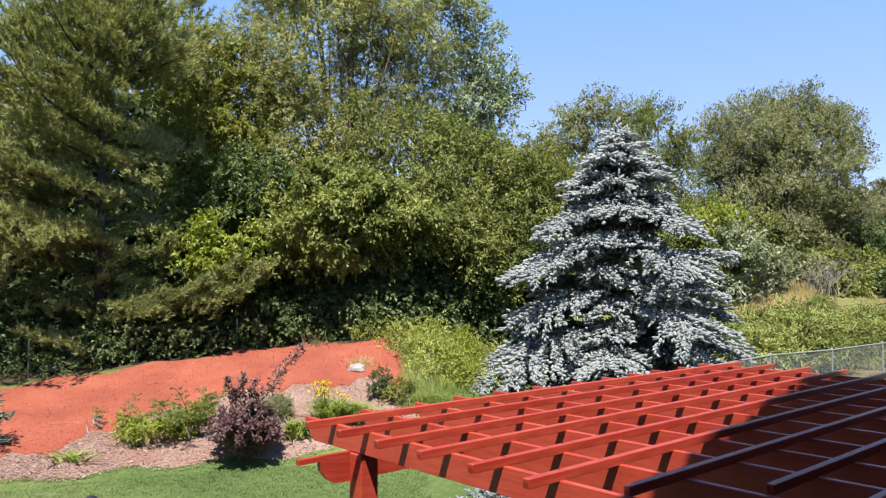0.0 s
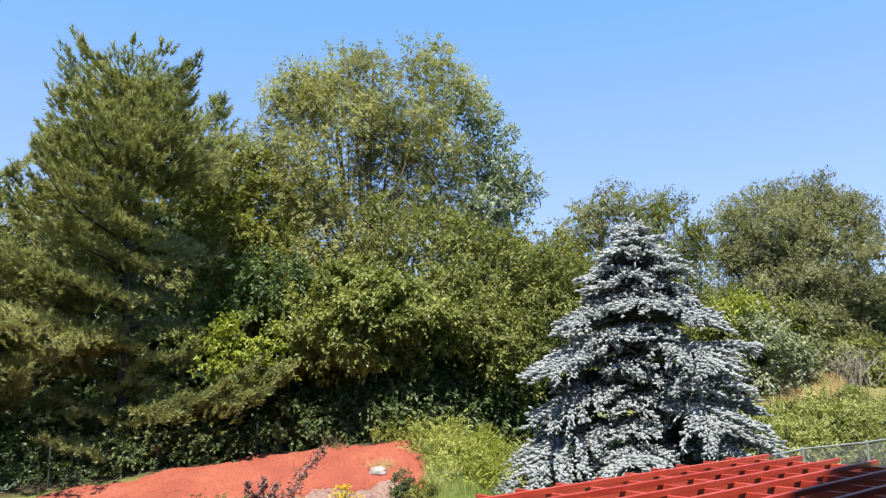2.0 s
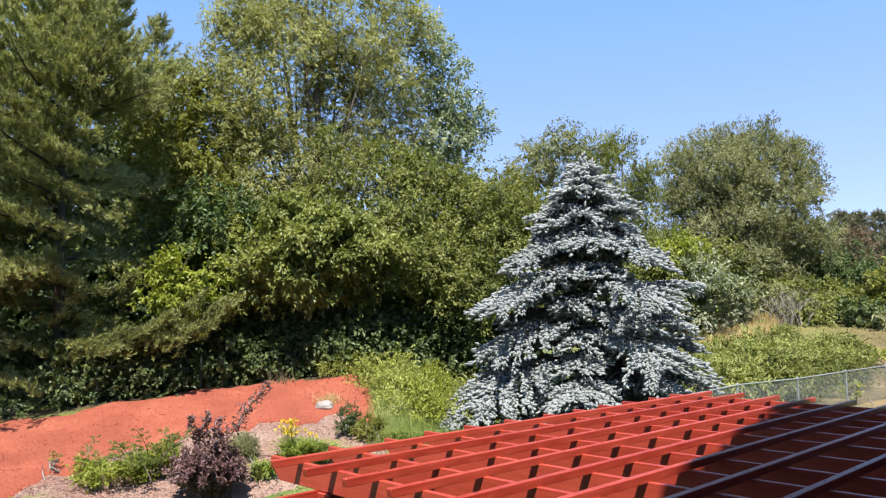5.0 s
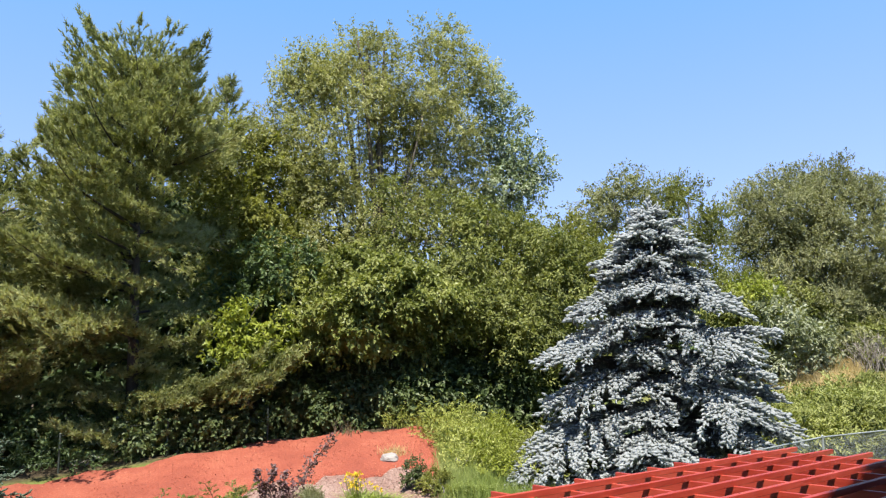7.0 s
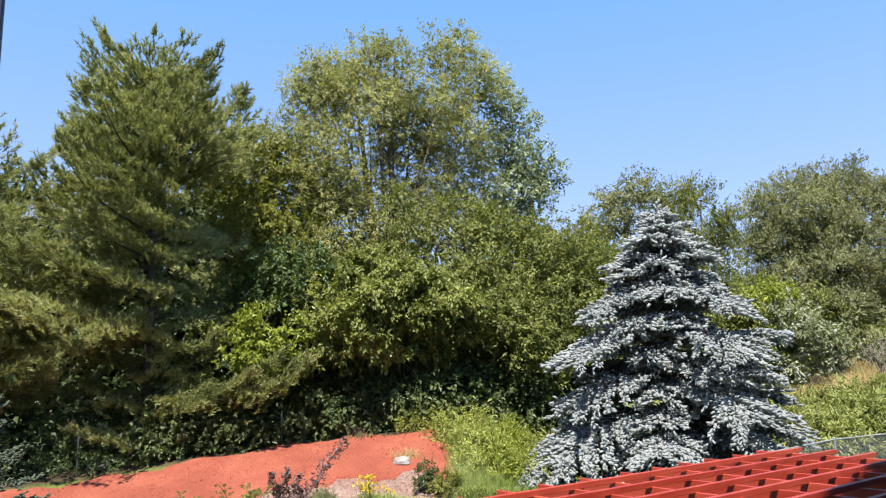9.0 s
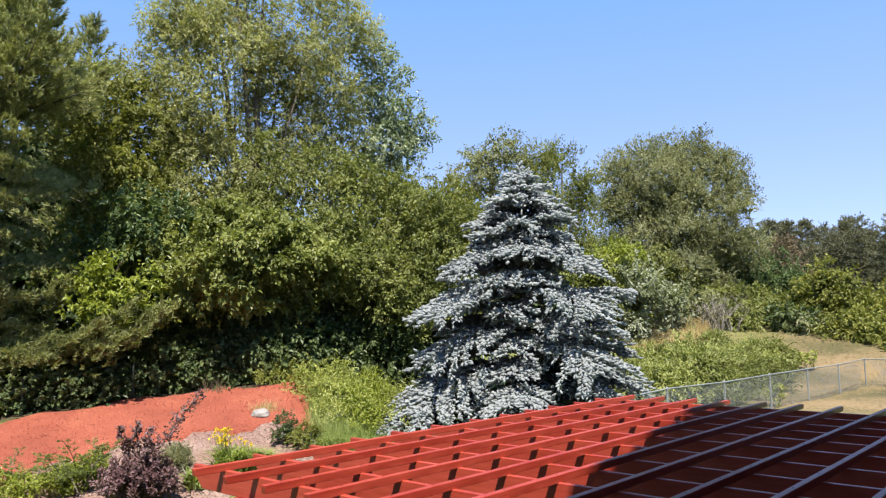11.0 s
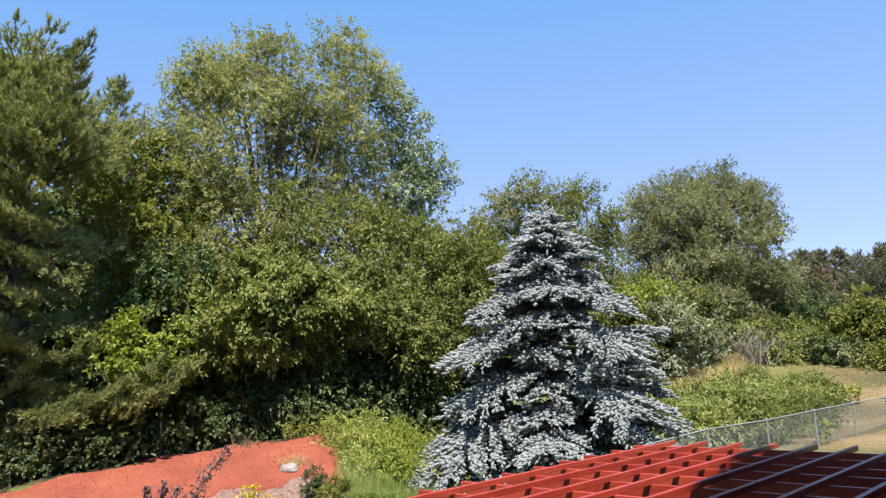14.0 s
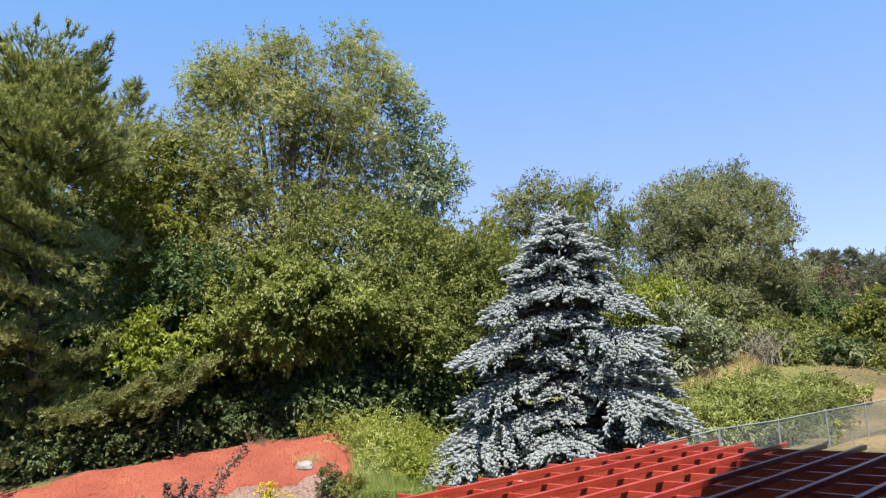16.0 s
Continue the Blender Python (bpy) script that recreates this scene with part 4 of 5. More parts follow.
def blue_spruce(az, r, height, label, seed):
    """A mounded spruce: two columns of heavy boughs face the deck with a shaded cleft between them."""
    rng = np.random.default_rng(seed)
    x, y = at(az, r)
    ob = thing("blue_spruce", x, y, gz(x, y), label, "tree")
    t = np.linspace(0, 1, 12)
    paths = [(np.stack([0.03 * np.sin(6 * t), 0.03 * np.cos(5 * t), -0.15 + (height - 0.05) * t], 1), 0.13 * (1.05 - t) + 0.012)]
    to_deck = radians(az - 90)
    # depth under the tip, turn from the deck's direction, length, arch, sag, relative width
    heavy = [(2.62, -52, 2.15, 0.36, 0.6, 0.5), (3.72, -55, 2.9, 0.36, 0.6, 0.48), (4.72, -50, 2.9, 0.36, 0.62, 0.5), (5.95, -48, 3.6, 0.34, 0.58, 0.48), (6.7, -62, 4.0, 0.22, 0.34, 0.4),
             (2.62, 46, 1.95, 0.38, 0.62, 0.54), (3.68, 44, 2.4, 0.38, 0.64, 0.54), (4.35, 34, 2.0, 0.26, 0.5, 0.44), (5.1, 42, 2.6, 0.44, 0.7, 0.58), (6.15, 66, 2.4, 0.3, 0.46, 0.44), (6.2, -4, 2.9, 0.2, 0.34, 0.46),
             (6.75, 20, 2.8, 0.16, 0.3, 0.44), (6.85, -28, 3.4, 0.16, 0.3, 0.44), (7.15, -60, 4.0, 0.12, 0.2, 0.36), (7.1, -15, 3.2, 0.1, 0.2, 0.4), (3.1, -8, 1.2, 0.3, 0.42, 0.5), (3.3, 18, 1.5, 0.34, 0.46, 0.5), (4.0, -18, 1.6, 0.3, 0.46, 0.48), (4.9, 4, 1.7, 0.26, 0.44, 0.46), (5.5, -12, 2.0, 0.26, 0.44, 0.46), (3.2, -30, 1.7, 0.32, 0.48, 0.48),
             (5.6, 75, 1.9, 0.3, 0.42, 0.42),
             (3.9, 88, 2.9, 0.3, 0.26, 0.26), (4.7, 84, 2.6, 0.3, 0.36, 0.3), (5.4, 92, 2.1, 0.24, 0.36, 0.4), (2.75, 96, 2.0, 0.34, 0.36, 0.38), (3.0, -95, 2.0, 0.34, 0.4, 0.4),
             (4.1, -88, 2.95, 0.28, 0.36, 0.34), (5.0, -92, 2.75, 0.26, 0.4, 0.38), (5.9, -96, 3.0, 0.24, 0.4, 0.4), (6.8, -100, 3.3, 0.16, 0.3, 0.36), (6.5, 100, 3.0, 0.18, 0.3, 0.4)]
    todo = [(d, a, L, up, s_, w_) for d, a, L, up, s_, w_ in heavy]
    # the young top: short whorls that turn upwards
    a0 = 0
    for d, n, L in ((0.5, 6, 0.4), (0.7, 6, 0.54), (0.92, 7, 0.72), (1.16, 7, 0.92), (1.42, 7, 1.1), (1.7, 8, 1.28), (2.0, 8, 1.45), (2.25, 7, 1.55), (2.5, 5, 1.6)):
        a0 += 77
        for k in range(n):
            a = a0 + 360 * (k + rng.uniform(-0.2, 0.2)) / n
            todo.append((d + rng.uniform(-0.17, 0.17), a, L * rng.uniform(0.72, 1.15), rng.uniform(0.35, 0.8) - 0.12 * d, rng.uniform(0.25, 0.5), 0.46))
    # the far side
    for d, L in ((2.7, 1.8), (3.5, 2.3), (4.3, 2.7), (5.1, 3.0), (5.9, 3.3), (6.7, 3.5)):
        for k in range(4):
            todo.append((d + rng.uniform(-0.2, 0.2), 125 + 37 * k + rng.uniform(-12, 12), L * rng.uniform(0.85, 1.1), 0.28, 0.42, 0.44))
    # short inner boughs in the shade of the long ones
    for k in range(14):
        d = 2.6 + 4.4 * (k + rng.random()) / 14
        todo.append((d, 137 * k + rng.uniform(-20, 20), 0.33 * d * rng.uniform(0.7, 1.0), 0.2, 0.3, 0.4))
    P, D = [], []
    for d, a, L, up, s_, w_ in todo:
        stem, p, q = feathered_bough(np.array((0, 0, height - d)), to_deck + radians(a), L, L * w_, up, s_, 0.14, rng, 0.09 if L < 1 else 0.11, 0.05 if L < 1 else 0.056)
        paths.append((stem, np.linspace(max(0.012, 0.014 * L), 0.006, len(stem))))
        P.append(p), D.append(q)
    # leaders
    for k in range(12):
        q = np.array((rng.normal(), rng.normal())) * 0.2 * (k > 0)
        top, m = height - ((-0.05, 0.12, 0.18)[k] if k < 3 else rng.uniform(0.25, 0.6)), 14
        st = np.stack([q[0] * np.linspace(0.4, 1.2, m), q[1] * np.linspace(0.4, 1.2, m), np.linspace(top - 0.55, top, m)], 1)
        paths.append((st[[0, m // 2, -1]], (0.016, 0.012, 0.007)))
        P.append(st), D.append(unit(np.concatenate([rng.normal(size=(m, 2)) * 0.35, np.ones((m, 1))], 1)))
    P, D = np.vstack(P), np.vstack(D)
    v, f = tubes(paths, 5)
    child("trunk", mesh_from("trunk", v, f, BARK, True), ob)
    v, f = spindles(P, D, 0.19 * rng.uniform(0.65, 1.25, len(P)), 0.04 * rng.uniform(0.75, 1.25, len(P)), rng, 3)
    child("needles", mesh_from("needles", v, f, SPRUCE_BLUE, True), ob)
    # bare inner twigs
    tw = []
    for k in range(420):
        d = rng.uniform(2.2, 7.2)
        a, L = rng.uniform(0, 6.28), 0.3 * d * rng.uniform(0.5, 1)
        e = np.array((math.cos(a) * L, math.sin(a) * L, height - d - rng.uniform(0.0, 0.35) * L))
        b = e * (0.25, 0.25, 1) + (0, 0, 0.1)
        tw.append((np.array((b, (b + e) / 2 + rng.normal(size=3) * 0.05, e)), (0.012, 0.009, 0.004)))
    v, f = tubes(tw, 3)
    child("brushwood", mesh_from("brushwood", v, f, BARE_TWIG, True), ob)["kind"] = "stuff"
    return ob


blue_spruce(35.4, 21.0, 7.5, "silvery blue spruce with mounded drooping boughs beside the pergola", 24)
RIGHT = radians(73)


def low_gap(h, a):
    """The shaded pine keeps short boughs over the bank's edge."""
    if h < 3.4:
        return 0.42
    return 0.16 if h < 7.8 and math.cos(a - RIGHT + 0.5) > 0.3 else 1.0


PINE_ROWS = [(0.3, 4), (0.9, 5), (1.6, 5), (2.4, 5), (3.2, 5), (4.1, 5), (5.0, 6), (6.0, 6), (7.0, 5), (8.0, 5), (9.0, 5), (10.0, 4), (10.9, 4), (11.7, 4)]
PADS = dict(arch=0.2, sag=0.32, droop=0.3, tipup=0.28, wide=0.44, gap=0.115, length=0.26, lift=0.55, loose=0.34, nlen=0.15, nwid=0.032, under=0.06, wild=0.2, tuft=0.75, leaders=4, trunk_r=0.2)
layered_conifer(73.3, 24.6, 11.9, [(0, 0.8), (0.6, 1.7), (1.6, 2.2), (2.5, 2.6), (4.2, 3.3), (6, 4.3), (8, 4.9), (12, 5.1)], PINE_GREEN, "tall dark green white pine at the edge of the mulch bank", "white_pine", 31, [(0.5, 6), (0.9, 6), (1.4, 7), (2.0, 7), (2.7, 7), (3.4, 7), (4.2, 7)] + PINE_ROWS[6:], per=17, bald=low_gap,
                extra=tuple((3.1 + k - gz(*at(73.3, 24.6)), a, L, 0.14) for k, a, L in ((0.1, 40, 4.4), (-0.1, 47, 4.9), (0.0, 55, 5.2), (-0.2, 33, 3.8), (0.05, 50, 3.6))), **(PADS | dict(leaders=18, crown=0.7, lead=0.7, bark=SHADED_BARK)))
layered_conifer(84.5, 26.0, 10.2, [(0, 0.4), (1.2, 1.6), (3, 2.8), (5, 3.6), (7, 4.3), (10, 4.6)], PINE_GREEN, "broad white pine with shaded lower boughs", "white_pine", 32, [(d, n) for d, n in PINE_ROWS if d < 8.5], per=10, **PADS)
PADS.update(gap=0.24, length=0.34, nlen=0.24, nwid=0.045)
layered_conifer(93.0, 25.0, 11.0, [(0, 0.4), (1.2, 1.6), (3, 2.8), (5, 3.6), (7, 4.3), (10, 4.4)], PINE_GREEN, "broad white pine with shaded lower boughs", "white_pine", 36, [(d, n) for d, n in PINE_ROWS if d < 9.5], per=9, **PADS)
layered_conifer(67.4, 36.0, 15.6, [(0, 0.2), (1.5, 0.9), (4, 1.8), (9, 2.8), (15, 3.2)], PINE_GREEN, "slim pine whose tip stands above the trees before it", "pine", 33, PINE_ROWS, per=12, **PADS)
conifer(83.2, 17.6, 3.1, 1.35, YOUNG_SPRUCE, "young green spruce on the mulch bank", "young_spruce", 34, 9, 0.03, 8, 0.85, per_m=0, trunk_r=0.05, step=0.08, shoot=(0.07, 0.12, 0.02, 0.15))
conifer(44.3, 10.9, 0.75, 0.62, SPRUCE_BLUE, "dwarf blue spruce on the lawn below the pergola", "dwarf_spruce", 35, 6, 0.02, 9, 0.6, per_m=0, trunk_r=0.03, step=0.05, rise=0.2, sag=0.25, shoot=(0.05, 0.1, 0.018, 0.2))

# ---- broad-leaved trees along the bank ----
WOODS = "trees along the bank"
broadleaf(56.0, 30, [(50.9, .44, 1.1, 1.15, 0), (49.0, .395, 1.1, 1.1, 0), (51.8, .37, 1.6, 1.5, .5), (56.6, .42, 1.5, 1.3, 0), (59.0, .395, 1.5, 1.5, 0), (61.9, .37, 1.3, 1.3, 0), (60.6, .405, 1.1, 1.0, 0), (63.4, .315, 1.2, 1.3, .4), (54.5, .22, 1.4, 1.2, -.8), (60.4, .225, 1.4, 1.2, -.5), (54.2, .345, 1.4, 1.4, 0),
                      (57.4, .35, 1.8, 1.7, .6), (60.2, .29, 1.5, 1.3, 1), (50.2, .31, 1.5, 1.3, 0), (54.4, .28, 1.5, 1.4, -.6), (62.4, .235, 1.4, 1.2, 1), (58.2, .23, 1.5, 1.2, 1.0), (50.5, .24, 1.5, 1.3, -.3), (57, .165, 1.6, 1.2, .8), (52.4, .19, 1.5, 1.2, -.5), (61.3, .16, 1.6, 1.2, 1.6)],
          LEAF_OLIVE, "tall many-stemmed deciduous tree with olive green leaves", seed=41, forks=0, stems=4, trunk_r=0.17, group=WOODS, bark=BARK, droop=0.15, size=0.56, per_clump=9, spray=0.38, flat=0.85, fill=0.62, core=3, leaves=12, length=0.105, width=0.06)
broadleaf(46.6, 31, [(47.0, .37, .8, .8, 0), (46.0, .335, .75, .6, 0), (47.2, .30, 1.1, .9, 0), (45.4, .285, .9, .55, 0), (43.9, .262, .75, .4, 0), (44.6, .235, .9, .5, 0), (46.4, .24, 1.2, .8, 0), (47.0, .19, 1.4, 1.2, 0)],
          LEAF_POPLAR, "slender poplar with small blue-green leaves", seed=42, forks=0, trunk_r=0.055, group=WOODS, length=0.12, width=0.085, spray=0.4, droop=0.1, fill=0.75, core=1, flat=0.75)
broadleaf(66.3, 29, [(66.6, .29, 1.6, 1.5, 0), (64.2, .25, 1.7, 1.6, 0), (68.3, .25, 1.1, 1.2, 0), (66.2, .2, 1.8, 1.6, .5), (63.6, .16, 1.8, 1.6, .8), (66.5, .12, 1.7, 1.5, .8), (62.5, .09, 1.6, 1.3, 1)],
          LEAF_YELLOW, "yellowish green tree between the pine and the tall tree", seed=43, group=WOODS)
broadleaf(48.5, 27, [(54.8, .22, .65, 1.0, .8), (54.9, .155, 1.0, .9, .8), (50.3, .198, 1.15, .8, 0), (47.3, .182, 1.3, .85, 0), (44.6, .167, 1.25, .8, 0), (42.6, .135, 1.3, 1.0, 0), (48.6, .125, 1.35, .85, 1.2), (51.8, .115, 1.2, .8, 1.4), (47.3, .072, 1.4, .8, 2.4),
                      (44.0, .09, 1.8, 1.3, .6), (42.5, .04, 1.7, 1.4, 0), (51.5, .065, 1.5, 1.0, 2.8), (45, .02, 1.9, 1.2, 1.6)],
          LEAF_GREEN, "box elder with drooping green foliage", seed=44, forks=0, stems=2, trunk_r=0.13, group=WOODS, bark=BARK, droop=0.3, size=0.56, per_clump=9, spray=0.38, flat=0.65, fill=0.5, core=4, length=0.13, width=0.07)
broadleaf(41.0, 33, [(41.0, .135, 1.9, 1.7, 0), (39.5, .10, 1.8, 1.8, 0), (43, .08, 1.8, 1.8, 0), (40, .03, 2, 1.6, 0)],
          LEAF_YELLOW, "young tree with yellow-green leaves", seed=45, group=WOODS)
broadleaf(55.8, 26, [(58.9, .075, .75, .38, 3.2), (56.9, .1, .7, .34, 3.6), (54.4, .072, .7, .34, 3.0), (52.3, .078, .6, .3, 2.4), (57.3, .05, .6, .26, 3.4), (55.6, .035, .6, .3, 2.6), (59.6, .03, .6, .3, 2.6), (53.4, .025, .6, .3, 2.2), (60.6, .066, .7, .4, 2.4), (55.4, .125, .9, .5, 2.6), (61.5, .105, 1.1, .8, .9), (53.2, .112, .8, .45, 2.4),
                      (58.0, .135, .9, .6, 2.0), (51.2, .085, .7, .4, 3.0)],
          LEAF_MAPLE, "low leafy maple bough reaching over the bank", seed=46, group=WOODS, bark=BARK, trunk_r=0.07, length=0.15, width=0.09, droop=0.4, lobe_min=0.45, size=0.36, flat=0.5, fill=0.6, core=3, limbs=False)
broadleaf(65.4, 23.5, [(65.6, .068, .5, .4, 0.3), (64.4, .05, .55, .45, 0.4), (66.6, .045, .5, .45, 0.3), (65.2, .03, .6, .4, 0.5), (66.4, .02, .5, .4, 0.4), (63.8, .022, .45, .4, 0.3), (65.2, .005, .5, .35, .4)],
          LEAF_BRIGHT, "bright green bush under the trees", "bush", seed=47, trunk_r=0.04, bark=BARK, stems=3, category="bush", length=0.14, width=0.09)
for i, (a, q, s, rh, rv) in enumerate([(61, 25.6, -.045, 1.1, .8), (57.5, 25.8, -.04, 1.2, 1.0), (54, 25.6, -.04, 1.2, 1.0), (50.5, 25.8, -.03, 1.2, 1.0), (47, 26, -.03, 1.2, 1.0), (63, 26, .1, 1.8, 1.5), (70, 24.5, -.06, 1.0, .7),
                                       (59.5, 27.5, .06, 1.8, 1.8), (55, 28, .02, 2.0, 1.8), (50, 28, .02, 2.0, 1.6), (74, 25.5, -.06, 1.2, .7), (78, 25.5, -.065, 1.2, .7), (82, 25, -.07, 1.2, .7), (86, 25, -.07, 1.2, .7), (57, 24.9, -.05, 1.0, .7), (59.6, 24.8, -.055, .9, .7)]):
    broadleaf(a, q, [(a, s, rh, rv, 0), (a + 1.5, s - .02, rh * .8, rv * .8, 0.2), (a - 1.4, s - .015, rh * .7, rv * .8, 0.3)], LEAF_DARK, "shaded undergrowth shrub, its green leaves coloured dark for the shade", "shrub", seed=60 + i, trunk_r=0.04,
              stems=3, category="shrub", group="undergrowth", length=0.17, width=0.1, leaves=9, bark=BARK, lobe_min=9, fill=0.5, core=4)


for i, (a, q, rv) in enumerate([(61.6, 23.8, .8), (60.2, 24.6, 1.1), (59.0, 23.9, .75), (57.6, 24.5, 1.2), (56.3, 23.9, .8), (54.8, 24.4, 1.2), (53.4, 23.9, .85), (52.0, 24.2, 1.1), (50.6, 24.2, .9), (48.5, 24.8, 1.0), (46.0, 25.2, .9), (44.0, 25.6, .8), (71.5, 23.6, .6), (69.0, 23.7, .55), (67.0, 23.4, .5)]):
    s = (gz(*at(a, q)) + rv - EYE) / q
    broadleaf(a, q, [(a, s, .7, rv, 0), (a + 1.2, s - .012, .6, rv * .8, .2), (a - 1.2, s - .01, .6, rv * .8, .2), (a + .4, s + .03, .45, rv * .6, 0)], LEAF_SHRUB, "leafy green shrub at the upper edge of the bank", "shrub", seed=230 + i,
              trunk_r=0.03, stems=3, category="shrub", group="undergrowth", size=0.4, length=0.14, width=0.095, leaves=10, bark=BARK, lobe_min=9, fill=0.6, core=5)


def woods():
    """The wood behind, seen only through gaps."""
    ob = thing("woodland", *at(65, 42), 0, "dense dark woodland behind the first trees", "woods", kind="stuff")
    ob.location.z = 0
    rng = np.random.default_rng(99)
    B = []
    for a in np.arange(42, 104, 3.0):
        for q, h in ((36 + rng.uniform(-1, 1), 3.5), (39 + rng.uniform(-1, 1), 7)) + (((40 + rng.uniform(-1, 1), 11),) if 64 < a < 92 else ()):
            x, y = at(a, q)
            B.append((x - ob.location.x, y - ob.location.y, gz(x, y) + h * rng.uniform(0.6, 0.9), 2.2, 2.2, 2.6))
    # near-black leaves stand in for the shade behind the first trees
    leafy("crown", B, LEAF_DEEP_SHADE, ob, rng, size=1.3, per_clump=7, leaves=7, length=0.36, width=0.22, spray=0.7, core=4, fill=0.6)

    ob = thing("far_woods", *at(16, 108), gz(*at(16, 108)), "dark wood closing the far side of the field", "woods", kind="stuff")
    B = []
    for a in np.arange(-2, 42, 1.7):
        x, y = at(a, 108 + rng.uniform(-3, 3))
        B.append((x - ob.location.x, y - ob.location.y, rng.uniform(1.5, 4.5), 3.2, 3.2, 3.4))
    leafy("crown", B, LEAF_DARK, ob, rng, size=2.0, per_clump=7, leaves=7, length=0.7, width=0.4, spray=1.2, core=1, fill=0.7)


woods()

# ---- trees beyond the spruce ----
FIELD = "trees in the field"
broadleaf(24.0, 60, [(26.4, .205, 1.7, 1.6, 0), (24.3, .208, 1.6, 1.5, 0), (22.3, .2, 1.7, 1.7, 0), (28.1, .188, 1.6, 1.7, 0), (20.7, .182, 1.4, 1.7, 0), (19.8, .145, 1.5, 1.7, 0), (28.9, .14, 1.6, 1.8, 0), (24.8, .17, 2.6, 2.0, 1.2), (22.8, .16, 2.2, 2.0, 1), (26.9, .155, 2.2, 2.0, 1), (24.0, .12, 3.6, 2.6, 1), (21.3, .09, 3.0, 2.6, 0), (27.0, .09, 3.0, 2.6, 0),
                      (24.0, .06, 3.8, 2.4, 1)],
          LEAF_GREY, "large round grey-green tree standing in the field", seed=51, stems=2, trunk_r=0.25, group=FIELD, size=0.75, length=0.18, width=0.085, spray=0.6, droop=-0.4, core=5, leaves=13, flat=0.9, fill=0.7)
broadleaf(32.3, 56, [(31.4, .195, .55, 1.7, 0), (32.4, .21, .6, 1.6, 0), (33.4, .2, .6, 1.8, 0), (34.4, .208, .5, 1.4, 0), (35.4, .195, .55, 1.6, 0), (30.7, .165, .8, 1.8, 0), (33.5, .14, 1.8, 2.2, 0), (31.8, .14, 1.5, 2.0, 0), (31.5, .08, 2.8, 2.6, 0), (34, .07, 2.6, 2.4, 0), (29.5, .07, 2.2, 2.2, 0)],
          LEAF_GREEN, "upright green tree behind the spruce", seed=52, group=FIELD, size=0.75, length=0.18, width=0.08, spray=0.6, droop=-0.6, core=4, flat=1.0)
broadleaf(37.0, 58, [(36.5, .21, 2.3, 2.4, 0), (39.2, .195, 2.2, 2.2, 0), (37.5, .12, 3.0, 2.8, 0), (40.5, .12, 2.4, 2.4, 0), (36, .05, 3, 2.4, 0), (39, .04, 3, 2.4, 0)],
          LEAF_GREY, "thin pale grey-green tree behind the spruce", seed=53, group=FIELD, size=0.85, length=0.22, width=0.10, spray=0.6, core=4)
FAR_ROWS = [(0.3, 4), (0.9, 5), (1.6, 6), (2.4, 6), (3.2, 6), (4.1, 7), (5.0, 7), (6.0, 7), (7.0, 7), (8.0, 7), (9.0, 7), (10, 7)]
FAR_PADS = dict(arch=0.2, sag=0.3, droop=0.3, tipup=0.12, wide=0.4, gap=0.32, length=0.5, lift=0.2, loose=0.4, per=9, nlen=0.34, nwid=0.085, under=0.15, wild=0.25, leaders=2, trunk_r=0.2, lead=1.5)
far = [layered_conifer(a, q, 10.6, pr, FAR_PINE, "dark pine at the far edge of the field", "pine", 80 + i, FAR_ROWS, group="pines at the field's edge", **FAR_PADS)
       for i, (a, q, pr) in enumerate([(17.9, 92, [(0, .3), (1.2, 1.4), (3, 2.4), (6, 3.2), (10, 3.5)]), (13.2, 95, [(0, .15), (1.5, .8), (3, 1.6), (6, 2.6), (10, 3.2)]), (10.2, 96, [(0, .5), (1, 1.8), (3, 2.8), (6, 3.3), (10, 3.4)])])]
for i, (a, q, h) in enumerate([(16.7, 93, 10.6), (15.6, 94, 10.8), (14.6, 96, 10.0), (11.9, 98, 9.6), (8.6, 95, 8.4), (15.4, 86, 7.4), (12.4, 86, 8.6), (10.9, 84, 7.4), (6.5, 92, 9.2), (19.3, 88, 9.4), (4.0, 95, 9.5),
                               (14.0, 88, 8.6), (9.4, 88, 8.2), (7.6, 88, 8), (12.7, 99, 11), (17.2, 99, 11)]):
    x, y = at(a, q)
    copy_thing(far[i % 3], pose(x, y, gz(x, y), 0, 0, 77 * i) @ Matrix.Diagonal((h / 10.6, h / 10.6, h / 10.6, 1)))
layered_conifer(17.0, 78, 7.6, [(0, .4), (1.5, 1.6), (4, 2.6), (7, 3.0)], DEAD_PINE, "browned dying pine at the field's edge", "pine", 95, [q for q in FAR_ROWS if q[0] < 7], **FAR_PADS)
